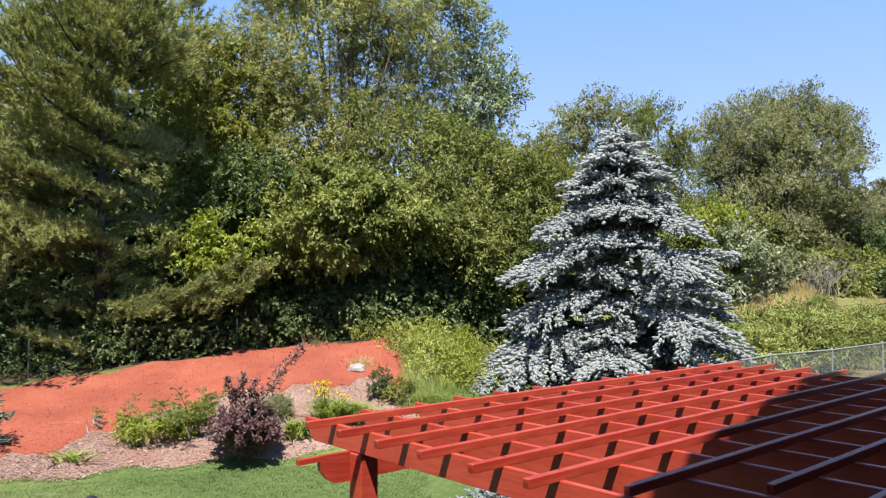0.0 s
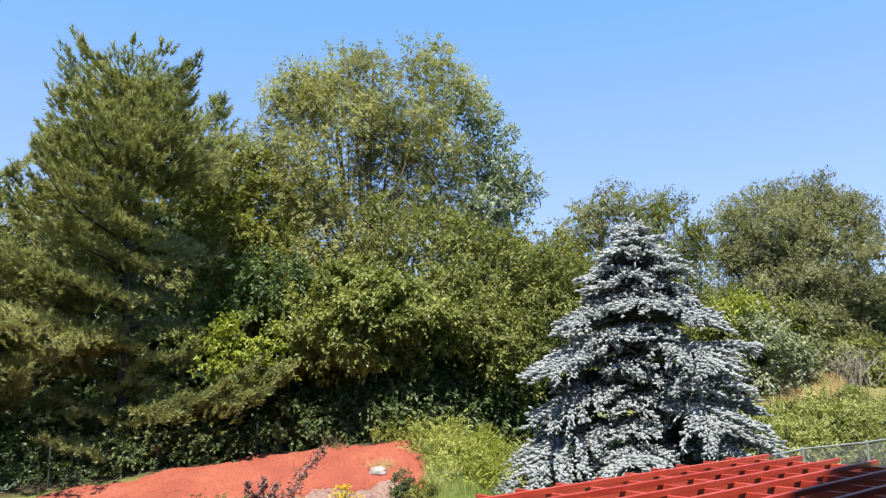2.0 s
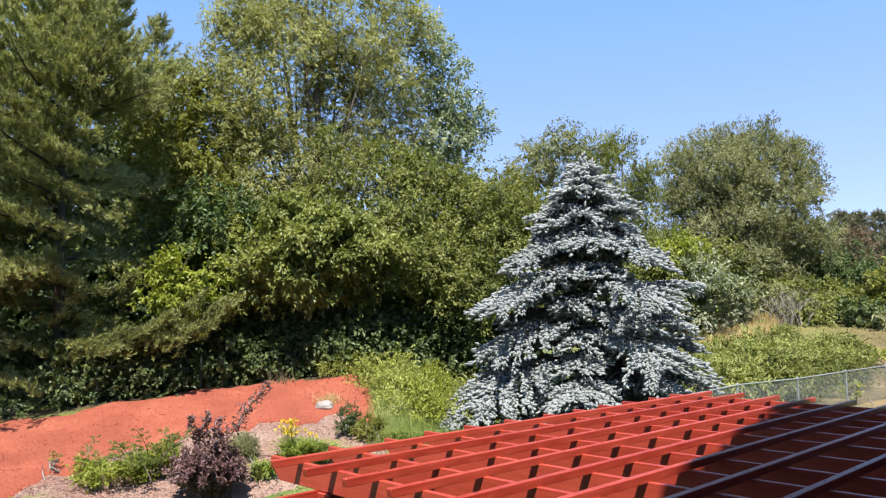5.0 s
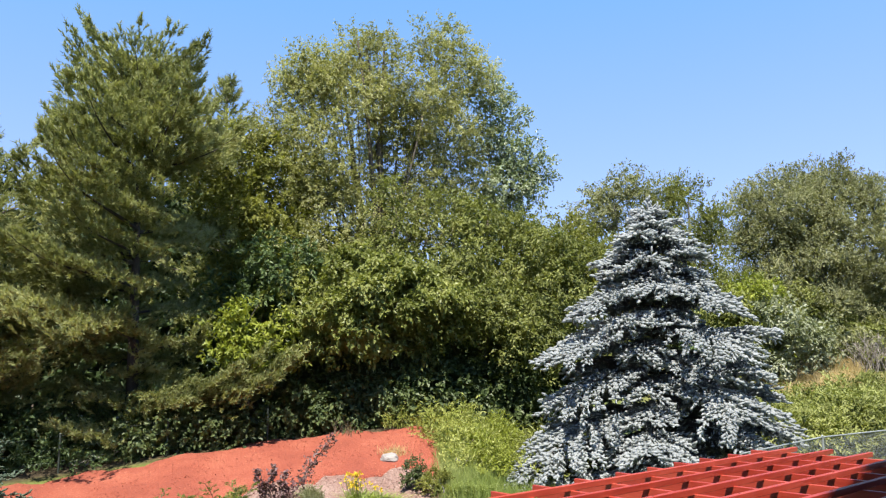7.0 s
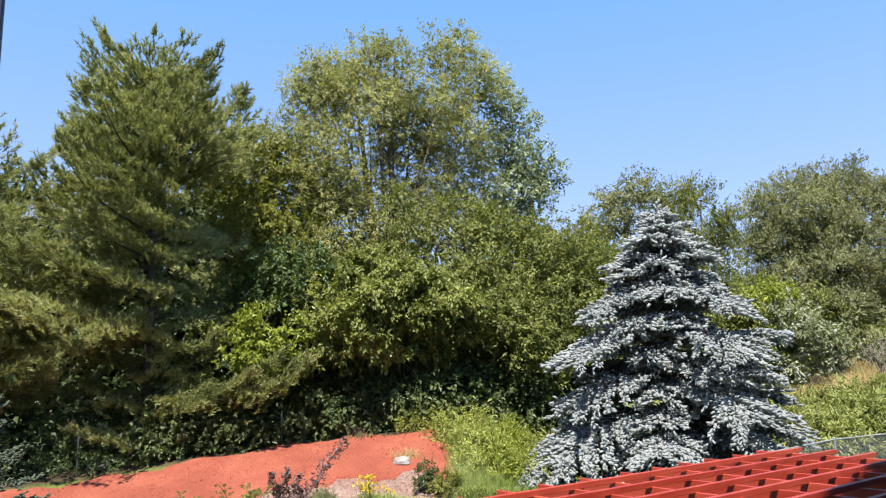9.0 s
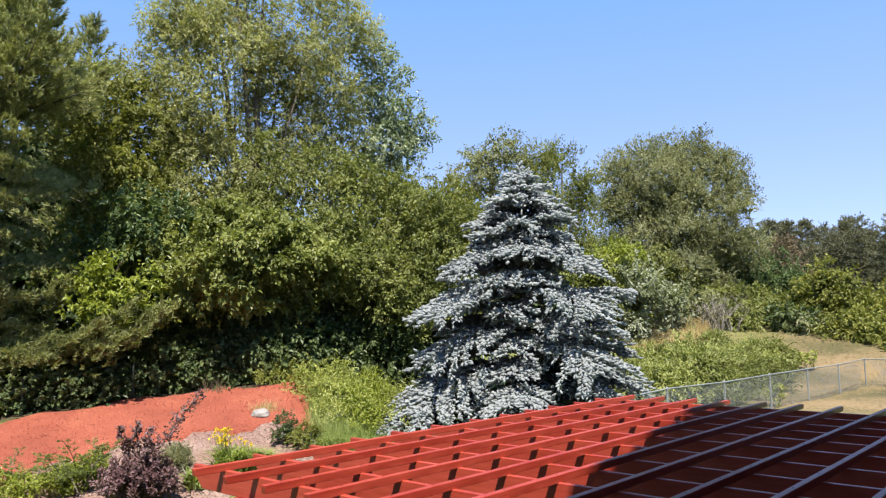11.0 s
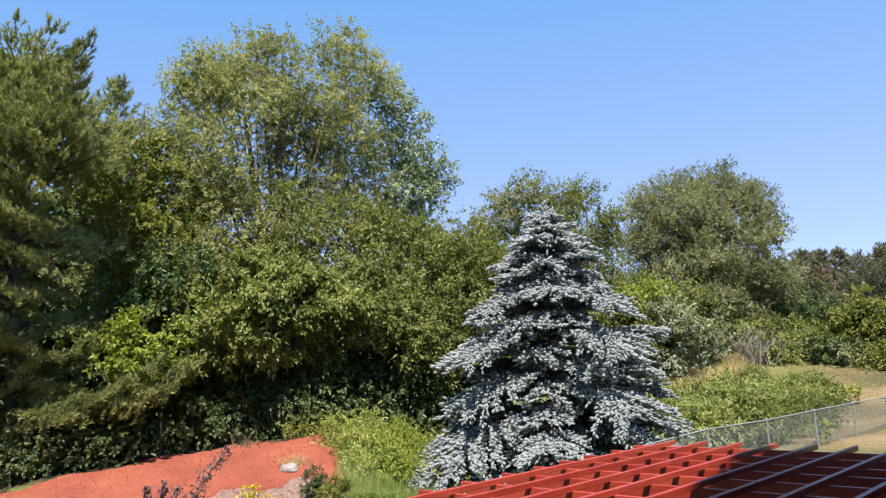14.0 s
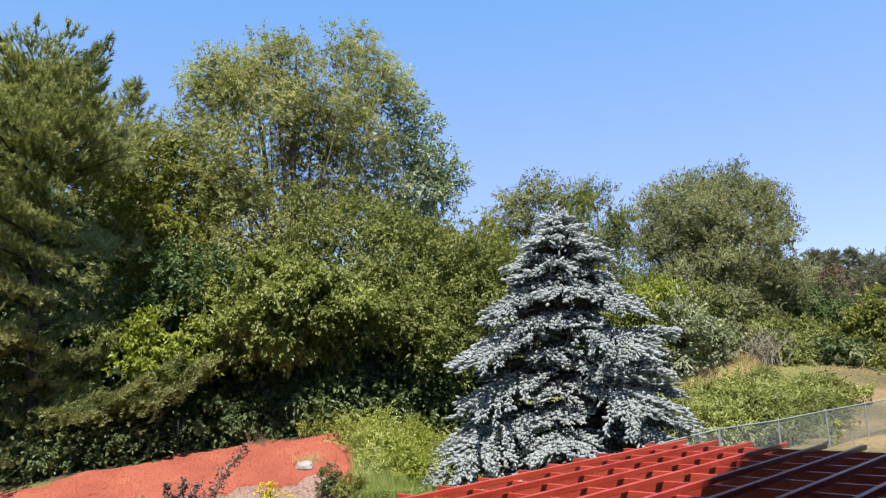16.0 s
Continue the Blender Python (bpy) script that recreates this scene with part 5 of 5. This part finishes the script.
for i, (a, q, s, rh, rv, m, lab) in enumerate([
        (14.5, 56, .040, 1.35, 1.4, LEAF_YELLOW, "yellow-green bush at the field's edge"), (12.3, 55, .014, 1.1, 1.2, LEAF_YELLOW, "yellow-green bush at the field's edge"),
        (17.0, 53, -.006, 1.0, .8, LEAF_SHRUB, "low dark green bush in the field"), (15.6, 52, -.018, .9, .6, LEAF_GREY, "low grey-green bush in the field"), (13.4, 51, -.016, 1.2, .8, LEAF_YELLOW, "yellow-green bush at the field's edge"),
        (11.0, 50, -.022, 1.1, .7, LEAF_YELLOW, "yellow-green bush at the field's edge"), (9.2, 48, -.03, 1.1, .6, LEAF_YELLOW, "yellow-green bush at the field's edge"), (7.2, 47, -.034, 1.1, .6, LEAF_GREEN, "low green bush in the field"),
        (10.2, 58, .004, 1.6, 1.1, LEAF_GREEN, "low green bush in the field"), (7.8, 58, -.002, 1.8, 1.2, LEAF_GREEN, "low green bush in the field"), (16.2, 57, .012, 1.5, 1.1, LEAF_YELLOW, "yellow-green bush at the field's edge"),
        (19.5, 57, .016, 1.8, 1.2, LEAF_GREEN, "low green bush in the field"),
        (22.0, 58, .024, 2.0, 1.2, LEAF_GREEN, "low green bush in the field"), (24.8, 57, .028, 1.9, 1.3, LEAF_GREEN, "low green bush in the field"),
        (28.9, 48, .075, 1.6, 1.3, LEAF_BRIGHT, "bright green bush beside the spruce"), (27.3, 47, .05, 1.4, 1.3, LEAF_SILVER, "white-flowering bush beside the spruce"), (30.5, 47, .05, 1.6, 1.4, LEAF_GREEN, "green bush beside the spruce"),
        (25.6, 50, .035, 1.3, 1.0, LEAF_SILVER, "white-flowering bush beside the spruce"),
        (20.8, 53, .002, 1.2, .7, LEAF_GREEN, "low green bush in the field"), (23.3, 54, .016, 1.5, 1.0, LEAF_GREY, "grey-green bush below the round tree"), (18.3, 56, .006, 1.3, .8, LEAF_GREEN, "low green bush in the field"),
        (28.3, 55, .06, 2.2, 2.0, LEAF_GREY, "grey-green bush below the round tree"), (26.3, 56, .06, 2.2, 1.9, LEAF_GREEN, "low green bush in the field"), (20.5, 64, .05, 2.4, 2.2, LEAF_DARK, "low dark green bush in the field"),
        (18.0, 66, .04, 2.4, 2.2, LEAF_DARK, "low dark green bush in the field")]):
    g = (gz(*at(a, q)) + 0.5 * rv - EYE) / q
    broadleaf(a, q, [(a, s, rh, rv, 0), (a + .9, s - .01, rh * .7, rv * .8, .4), (a - 1.0, s - .012, rh * .8, rv * .7, .3), (a + .3, g, rh, rv * .8, .3), (a - .6, (g + s) / 2, rh, rv, .2)], m, lab, "bush", seed=110 + i, trunk_r=0.05, stems=3, category="bush", group="bushes in the field",
              size=0.85, length=0.25, width=0.13, leaves=10, spray=0.5, core=3, lobe_min=9, fill=0.5)
def low_thicket(name, spots, mat, label, category, group, seed, rise, rh, rv, **kw):
    """Low bushes on the ground at (azimuth, distance) spots."""
    rng = np.random.default_rng(seed)
    first = []
    for i, (a, q) in enumerate(spots):
        x, y = at(a, q)
        if i >= 5:
            k = rng.uniform(0.65, 1.3)
            copy_thing(first[i % 5], pose(x, y, gz(x, y), 0, 0, rng.uniform(0, 360)) @ Matrix.Diagonal((k, k, k, 1)))
            continue
        s = (gz(x, y) + rise - EYE) / q
        k = rng.uniform(0.7, 1.35)
        first.append(broadleaf(a, q, [(a, s, rh * k, rv * k, 0), (a + math.degrees(rh / q) * rng.uniform(0.6, 1), s - 0.3 * rv / q, rh * .75, rv * .8, rng.uniform(-.4, .4)),
                                      (a - math.degrees(rh / q) * rng.uniform(0.6, 1), s - 0.3 * rv / q, rh * .7, rv * .75, rng.uniform(-.4, .4))],
                               mat[i % len(mat)] if isinstance(mat, tuple) else mat, label, name, seed=seed * 37 + i, trunk_r=0.02, stems=2, category=category, group=group, **kw))


SUMAC = [(a + (0.9 if k % 2 else 0) + 0.4 * math.sin(13 * a + 3 * q), q + 0.9 * math.sin(7 * a + q)) for k, q in enumerate((28.5, 31.5, 34.5, 37.5, 40.5, 43.5)) for a in np.arange((22, 20.5, 18.6, 18.2, 18.2, 18.8)[k], (31, 31, 31, 31, 25, 21)[k], 2.1)]
low_thicket("sumac_bush", SUMAC, (LEAF_GREEN, LEAF_SUMAC, LEAF_SUMAC, LEAF_GREEN, LEAF_SUMAC), "yellow-green sumac thicket beyond the fence", "bush", "sumac beyond the fence", 7, 0.75, 0.85, 0.75, size=0.36, length=0.17, width=0.06, spray=0.4, droop=0.3, per_clump=6, leaves=10, core=3)

# ---- the weedy slope and the meadow ----
rng = np.random.default_rng(77)
WEEDS = [(a + (0.9 if k % 2 else 0), q + 0.3 * math.sin(9 * a)) for k, q in enumerate((19.8, 20.9, 22.0, 23.3, 24.4)) for a in np.arange(41.5, (49.5, 51.0, 52.4, 54.2, 55.5)[k], 1.9)]
low_thicket("weed_clump", WEEDS, (LEAF_WEED, LEAF_GREEN, LEAF_WEED, LEAF_BRIGHT, LEAF_WEED), "rank yellow-green weeds on the slope", "weeds", "weeds on the slope", 9, 0.3, 0.48, 0.36, size=0.26, length=0.11, width=0.035, spray=0.28, droop=0.05, per_clump=6, leaves=9, core=3)
tufts("tall_grass", scatter(2600, 40, 51.5, 17.6, 24.0, rng), 0.5, 0.016, 14, GRASS_BLADE, "tall green grass below the weeds", "grass", rng, 0.12, 0.28)
tufts("meadow_grass", scatter(1300, 22.4, 29.5, 44, 53, rng), 0.75, 0.03, 16, DRY_BLADE, "dry straw-coloured meadow grass", "grass", rng, 0.3, 0.3)
tufts("field_grass", scatter(5000, 7, 24, 36.5, 62, rng), 0.09, 0.02, 8, FIELD_BLADE, "short dry grass in the field", "grass", rng, 0.25, 0.5)
tufts("lawn_grass", scatter(9000, 50, 84, 10.5, 15.8, rng), 0.05, 0.012, 7, LAWN_BLADE, "short mown lawn grass", "grass", rng, 0.06, 0.5)

# ---- shrubs in the beds ----
def plum_shrub(az, r, seed):
    """A purple bush: a leafy ball on a short stem, upright shoots and one long arching arm."""
    rng = np.random.default_rng(seed)
    x, y = at(az, r)
    ob = thing("purple_shrub", x, y, gz(x, y), "purple-leaved plum shrub at the lawn's edge", "shrub")
    side = np.array((math.cos(radians(az)), math.sin(radians(az)), 0))
    up = np.array((0, 0, 1.0))
    paths, B = [], []

    def shoot(start, way, L, bend, r0, leaf0, leaf1):
        t = np.linspace(0, 1, 9)[:, None]
        pts = start + way * L * t + bend * t * t
        paths.append((pts, np.linspace(r0, 0.005, 9)))
        for q in np.arange(leaf0, 1.0, 0.055 / L):
            c = start + way * L * q + bend * q * q + rng.normal(size=3) * 0.035
            k = leaf1 * (1.15 - 0.6 * q)
            B.append((*c, k, k, k))

    for k in range(46):
        a, tilt = 2.4 * k, 0.12 + 1.2 * ((k + 0.5) / 46) ** 0.7
        way = unit(np.array((math.cos(a) * tilt, math.sin(a) * tilt, 1.0)))
        shoot(np.array((0, 0, 0.12)), way, rng.uniform(0.8, 1.12), np.array((0, 0, -0.12 * tilt)), 0.012, 0.25, 0.06)
    for lean, L in ((-0.22, 1.5), (-0.06, 1.52), (0.1, 1.4)):
        shoot(np.array((0, 0, 0.2)), unit(side * lean + up), L, side * 0.02, 0.014, 0.3, 0.06)
    shoot(np.array((0, 0, 0.45)), unit(side * 0.25 + up), 1.45, side * 0.78 + up * 0.42, 0.016, 0.22, 0.1)
    v, f = tubes(paths, 5)
    child("stem", mesh_from("stem", v, f, BARK, True), ob)["kind"] = "stuff"
    B = np.array(B)
    n = 22
    c = np.repeat(B[:, :3], n, 0) + rng.normal(size=(len(B) * n, 3)) * np.repeat(B[:, 3:4], n, 0) * 0.95
    s_ = rng.uniform(0.7, 1.25, len(c))
    v, f = leaf_quads(c, rng.normal(size=c.shape) * 0.6 + (0, 0, 0.25), rng.normal(size=c.shape) * 0.5 + (0, 0, 0.6), 0.075 * s_, 0.05 * s_)
    child("foliage", mesh_from("foliage", v, f, LEAF_PURPLE), ob)
    return ob


plum_shrub(63.4, 15.9, 201)


# ---- chain-link fence ----
def fence():
    ob = thing("chain_link_fence", -4.3, 20, gz(-4.3, 20), "galvanised chain-link fence with round posts along the lawn", "fence")
    z0 = ob.location.z
    H = 1.2
    runs = [((-4.75, 13.2), (-3.72, 34.6)), ((-3.72, 34.6), (14.0, 37.5))]
    for (x0, y0), (x1, y1) in runs:
        n = round(math.hypot(x1 - x0, y1 - y0) / 3.6)
        pts = [(x0 + (x1 - x0) * k / n, y0 + (y1 - y0) * k / n) for k in range(n + 1)]
        for x, y in pts[:-1] if y1 < 35 else pts:
            z = gz(x, y) - z0
            v, f = tubes([(np.array([(x + 4.3, y - 20, z - 0.1), (x + 4.3, y - 20, z + H)]), (0.03, 0.03)), (np.array([(x + 4.3, y - 20, z + H), (x + 4.3, y - 20, z + H + 0.03)]), (0.034, 0.012))], 8)
            child("post", mesh_from("post", v, f, STEEL, True), ob)
        rail = np.array([(x + 4.3, y - 20, gz(x, y) - z0 + H - 0.03) for x, y in pts])
        v, f = tubes([(rail, np.full(len(rail), 0.021))], 6)
        child("top_rail", mesh_from("top_rail", v, f, STEEL, True), ob)
        # woven wire: two sets of slanting strands
        L = math.hypot(x1 - x0, y1 - y0)
        s = np.arange(0, L - 1.2, 0.055)
        P = []
        d = np.array(((x1 - x0) / L, (y1 - y0) / L))
        for sgn in (0, 1):
            a = s + (1.15 if sgn else 0)
            b = s + (0 if sgn else 1.15)
            A = np.stack([x0 + d[0] * a, y0 + d[1] * a], 1)
            Bb = np.stack([x0 + d[0] * b, y0 + d[1] * b], 1)
            za, zb = ground_z(A[:, 0], A[:, 1]) - z0 + 0.02, ground_z(Bb[:, 0], Bb[:, 1]) - z0 + H - 0.04
            w = 0.005
            for o in (-w, w):
                P.append(np.stack([A[:, 0] + 4.3 + d[0] * o, A[:, 1] - 20 + d[1] * o, za], 1))
                P.append(np.stack([Bb[:, 0] + 4.3 + d[0] * o, Bb[:, 1] - 20 + d[1] * o, zb], 1))
        m = len(s)
        V = np.concatenate(P)
        F = np.concatenate([np.stack([np.arange(m) + k, np.arange(m) + m + k, np.arange(m) + 3 * m + k, np.arange(m) + 2 * m + k], 1) for k in (0, 4 * m)])
        child("wire_mesh", mesh_from("wire_mesh", V, F, STEEL), ob)
    return ob


fence()


def wire_fence():
    ob = thing("wire_fence", *at(77.5, 22.6), 0, "low dark wire fence in the shade under the pines", "fence")
    x0, y0 = at(77.5, 22.6)
    ob.location.z = gz(x0, y0)
    tops = []
    for a in (90, 84, 77.5, 70.8, 64):
        x, y = at(a, 22.75)
        z = gz(x, y) - ob.location.z
        v, f = tubes([(np.array([(x - x0, y - y0, z - 0.1), (x - x0, y - y0, z + 1.0)]), (0.03, 0.03)), (np.array([(x - x0, y - y0, z + 1.0), (x - x0, y - y0, z + 1.03)]), (0.035, 0.012))], 6)
        child("post", mesh_from("post", v, f, DARK_STEEL, True), ob)
        tops.append((x - x0, y - y0, z))
    for h in (0.3, 0.62, 0.95):
        v, f = tubes([(np.array(tops) + (0, 0, h), np.full(len(tops), 0.003))], 4)
        child("wire", mesh_from("wire", v, f, DARK_STEEL, True), ob)


wire_fence()


# ---- plants in the beds ----
def juniper(az, r, seed):
    """A spreading evergreen with arching feathery arms."""
    rng = np.random.default_rng(seed)
    x, y = at(az, r)
    ob = thing("spreading_juniper", x, y, gz(x, y), "ragged spreading evergreen shrub with arching bare-tipped arms", "shrub")
    paths, B, W, L = [], [], [], []
    for k in range(6):
        a = rng.uniform(0, 6.28)
        ln = rng.uniform(0.5, 0.95)
        o = np.array((rng.normal() * 0.3, rng.normal() * 0.3, 0.05))
        pts, b, w, l = bough(o, a, ln, rng.uniform(0.6, 1.7), 0.35, rng, 0.05, 0.32, 0.05)
        paths.append((pts, np.linspace(0.014, 0.005, len(pts))))
        B.append(b), W.append(w), L.append(l)
    B, W, L = split_twigs(np.vstack(B), np.vstack(W), np.concatenate(L), rng, 0.05, 0.1)
    v, f = tubes(paths, 4)
    child("stem", mesh_from("stem", v, f, BARK, True), ob)["kind"] = "stuff"
    v, f = needles(B, W, L, rng, 90, 0.05, 0.014, 0.5)
    child("foliage", mesh_from("foliage", v, f, JUNIPER), ob)
    mounds = [(rng.normal() * 0.26, rng.normal() * 0.26, rng.uniform(0.1, 0.45), rng.uniform(0.12, 0.22), rng.uniform(0.12, 0.22), rng.uniform(0.1, 0.22)) for k in range(4)]
    leafy("leaf_mound", mounds, LEAF_BRIGHT, ob, rng, size=0.15, per_clump=6, leaves=8, length=0.06, width=0.035, spray=0.13, droop=0.0, core=12, fill=0.8)


juniper(70.2, 17.2, 301)
juniper(68.4, 17.2, 302)
juniper(66.6, 17.3, 303)


def lily(az, r, seed, flowers, n=170, h=0.6):
    rng = np.random.default_rng(seed)
    x, y = at(az, r)
    ob = thing("day_lily", x, y, gz(x, y), "clump of day lilies with yellow flowers" if flowers else "clump of strappy day lily leaves", "flower", "day lilies")
    a = rng.uniform(0, 6.28, n)
    o = np.stack([rng.normal(size=n) * 0.12, rng.normal(size=n) * 0.12, np.zeros(n)], 1)
    ht = h * rng.uniform(0.6, 1.1, n)
    out = np.stack([np.cos(a), np.sin(a), np.zeros(n)], 1) * rng.uniform(0.2, 0.8, n)[:, None]
    side = np.stack([-np.sin(a), np.cos(a), np.zeros(n)], 1) * 0.03
    K = 5
    V = []
    for k in range(K):
        t = k / (K - 1)
        c = o + out * t ** 1.4 + np.array((0, 0, 1.0)) * (ht * (1.5 * t - 0.85 * t * t))[:, None]
        V += [c - side * (1.02 - t), c + side * (1.02 - t)]
    V = np.stack(V, 1)
    F = np.concatenate([np.stack([np.arange(n) * 2 * K + 2 * k + j for j in (0, 1, 3, 2)], 1) for k in range(K - 1)])
    child("leaves", mesh_from("leaves", V.reshape(-1, 3), F, LILY_GREEN), ob)
    if flowers:
        m = flowers
        c = np.stack([rng.normal(size=m) * 0.11 - 0.12, rng.normal(size=m) * 0.11 - 0.10, h * rng.uniform(0.75, 1.2, m)], 1)
        v, f = tubes([(np.array([(q[0] * 0.4, q[1] * 0.4, 0.02), q]), (0.005, 0.004)) for q in c], 4)
        child("stalks", mesh_from("stalks", v, f, LILY_GREEN), ob)["kind"] = "stuff"
        p = np.repeat(c, 6, 0)
        ax = unit(rng.normal(size=(m * 6, 3)) + (0, 0, 0.6))
        v, f = leaf_quads(p, ax, rng.normal(size=(m * 6, 3)), 0.062, 0.03)
        child("flowers", mesh_from("flowers", v, f, LILY_YELLOW), ob, "bright yellow blooms")["kind"] = "stuff"


lily(57.3, 17.2, 311, 40, 300, 0.8)
lily(56.3, 17.2, 312, 6, 300, 0.68)
lily(59.5, 16.7, 313, 0, 110, 0.5)
lily(55.2, 17.3, 314, 3, 180, 0.5)
lily(50.6, 18.2, 315, 0, 80, 0.4)
lily(48.8, 18.2, 316, 0, 80, 0.4)
lily(75.0, 16.5, 317, 0, 40, 0.25)

low_thicket("boxwood", [(53.3, 18.4)], LEAF_SHRUB, "small boxwood bush in the wood chips", "bush", "small bushes in the bed", 13, 0.34, 0.12, 0.28, size=0.15, length=0.05, width=0.03, spray=0.12, droop=0.0, per_clump=9, core=6)
low_thicket("spirea_bush", [(51.9, 18.3)], LEAF_YELLOW, "small yellow-green bush in the wood chips", "bush", "small bushes in the bed", 14, 0.22, 0.18, 0.18, size=0.14, length=0.05, width=0.03, spray=0.12, droop=0.0, per_clump=9, core=6)
low_thicket("lavender", [(60.9, 17.6), (61.2, 17.9)], LEAF_GREY, "small grey-green lavender bush in the wood chips", "bush", "small bushes in the bed", 15, 0.18, 0.16, 0.17, size=0.12, length=0.06, width=0.015, spray=0.14, droop=-0.5, per_clump=9, core=6)
low_thicket("sapling", [(73.4, 18.0)], LEAF_YELLOW, "thin young sapling in the red mulch", "sapling", "", 16, 0.28, 0.06, 0.16, size=0.1, length=0.06, width=0.03, spray=0.1, droop=0.2, per_clump=2, leaves=4, core=0)
low_thicket("field_sapling", [(16.1, 41.5)], LEAF_WEED, "young tree standing alone in the dry field", "sapling", "", 17, 0.6, 0.2, 0.28, size=0.3, leaves=7, length=0.13, width=0.08, spray=0.25, droop=0.2, per_clump=6, core=1)
low_thicket("fence_weed", [(18.0, 29.0)], LEAF_WEED, "tall weed growing through the fence", "weeds", "", 18, 0.5, 0.12, 0.3, size=0.16, length=0.10, width=0.05, spray=0.15, droop=0.2, per_clump=4, leaves=6, core=1)
# dark greens stand in for the pines' shade along this edge
low_thicket("groundcover", [(a, 23.5 + 0.3 * math.sin(a * 3)) for a in np.arange(58, 90, 3.1)], LEAF_DARK, "low ground cover along the mulch's upper edge, its green darkened for pine shade", "ground cover", "ground cover under the pines", 19, 0.08, 0.45, 0.18,
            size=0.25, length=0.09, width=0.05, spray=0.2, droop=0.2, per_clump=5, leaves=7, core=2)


def boulder(az, r, sx, sy, sz, seed, label):
    rng = np.random.default_rng(seed)
    x, y = at(az, r)
    bm = bmesh.new()
    bmesh.ops.create_icosphere(bm, subdivisions=3, radius=1)
    for v in bm.verts:
        k = 1 + 0.22 * noise.noise(v.co * 1.4 + Vector((seed, 0, 0))) + 0.08 * noise.noise(v.co * 4)
        v.co = Vector((v.co.x * sx * k, v.co.y * sy * k, max(v.co.z, -0.5) * sz * k))
    me = bpy.data.meshes.new("boulder")
    bm.to_mesh(me)
    bm.free()
    me.materials.append(ROCK)
    ob = new("boulder", me)
    ob.location = (x, y, gz(x, y) + 0.08)
    ob.rotation_euler.z = rng.uniform(0, 3)
    return tagged(ob, label, "rock")


boulder(55.2, 20.1, 0.27, 0.2, 0.14, 3, "pale grey boulder lying on the red mulch")

tufts("dry_grass_clump", scatter(26, 53.8, 55.4, 20.25, 20.75, rng), 0.34, 0.014, 16, DRY_BLADE, "pale dry grass clump behind the boulder", "grass", rng, 0.09, 0.45)
tufts("dead_stalks", scatter(7, 57.9, 59.1, 22.4, 22.9, rng), 0.7, 0.02, 7, DEAD_PINE, "brown dead stalks at the bank's upper edge", "weeds", rng, 0.1, 0.3)


def path_light():
    x, y = at(73.7, 12.0)
    ob = thing("path_light", x, y, gz(x, y), "black garden path lamp with a domed cap on the lawn", "lamp")
    v, f = tubes([(np.array([(0, 0, -0.1), (0, 0, 0.58)]), (0.012, 0.012))], 8)
    child("stake", mesh_from("stake", v, f, BLACK, True), ob)
    bm = bmesh.new()
    bmesh.ops.create_uvsphere(bm, u_segments=16, v_segments=8, radius=0.1)
    for v_ in bm.verts:
        v_.co.z = max(v_.co.z, -0.01) * 0.7 + 0.58
    part("cap", bm, BLACK, ob, shade=True)


path_light()


def dead_bush(az, r, seed):
    """A bush of bare dry twigs."""
    rng = np.random.default_rng(seed)
    x, y = at(az, r)
    ob = thing("dead_bush", x, y, gz(x, y), "bare grey dead bush among the green bushes", "bush")
    paths = []
    for k in range(46):
        a, ln = rng.uniform(0, 6.28), rng.uniform(1.8, 3.1)
        t = np.linspace(0, 1, 6)[:, None]
        out = np.array((math.cos(a), math.sin(a), 0)) * rng.uniform(0.15, 0.6)
        pts = np.array((rng.normal() * 0.5, rng.normal() * 0.5, -0.05)) + ln * (t * out + (t - 0.25 * t * t) * np.array((0, 0, 1.0)))
        pts[1:] += rng.normal(size=(5, 3)) * 0.05
        paths.append((pts, np.linspace(0.03, 0.009, 6)))
        for j in range(3):
            o = pts[rng.integers(2, 5)]
            q = o + unit(np.append(rng.normal(size=2) * 0.8, 0.9)) * rng.uniform(0.3, 0.7)
            paths.append((np.array((o, (o + q) / 2 + rng.normal(size=3) * 0.03, q)), (0.014, 0.011, 0.006)))
    v, f = tubes(paths, 4)
    child("brushwood", mesh_from("brushwood", v, f, BARE_TWIG, True), ob)["kind"] = "stuff"


dead_bush(21.4, 51.3, 401)


# stand-in for a dark upright edge of unknown origin; place and height assumed
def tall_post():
    ob = thing("tall_post", -1.22, -2.085, gz(-1.22, -2.085), "tall navy post standing in for an unidentified dark edge", "post")
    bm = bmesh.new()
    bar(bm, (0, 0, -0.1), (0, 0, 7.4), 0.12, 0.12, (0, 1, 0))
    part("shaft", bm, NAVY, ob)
    # pale strip put in for the bright halo along that edge
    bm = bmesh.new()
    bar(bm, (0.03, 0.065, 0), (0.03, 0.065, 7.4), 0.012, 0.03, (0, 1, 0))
    part("halo_strip", bm, STEEL, ob, "pale strip for the edge's halo")
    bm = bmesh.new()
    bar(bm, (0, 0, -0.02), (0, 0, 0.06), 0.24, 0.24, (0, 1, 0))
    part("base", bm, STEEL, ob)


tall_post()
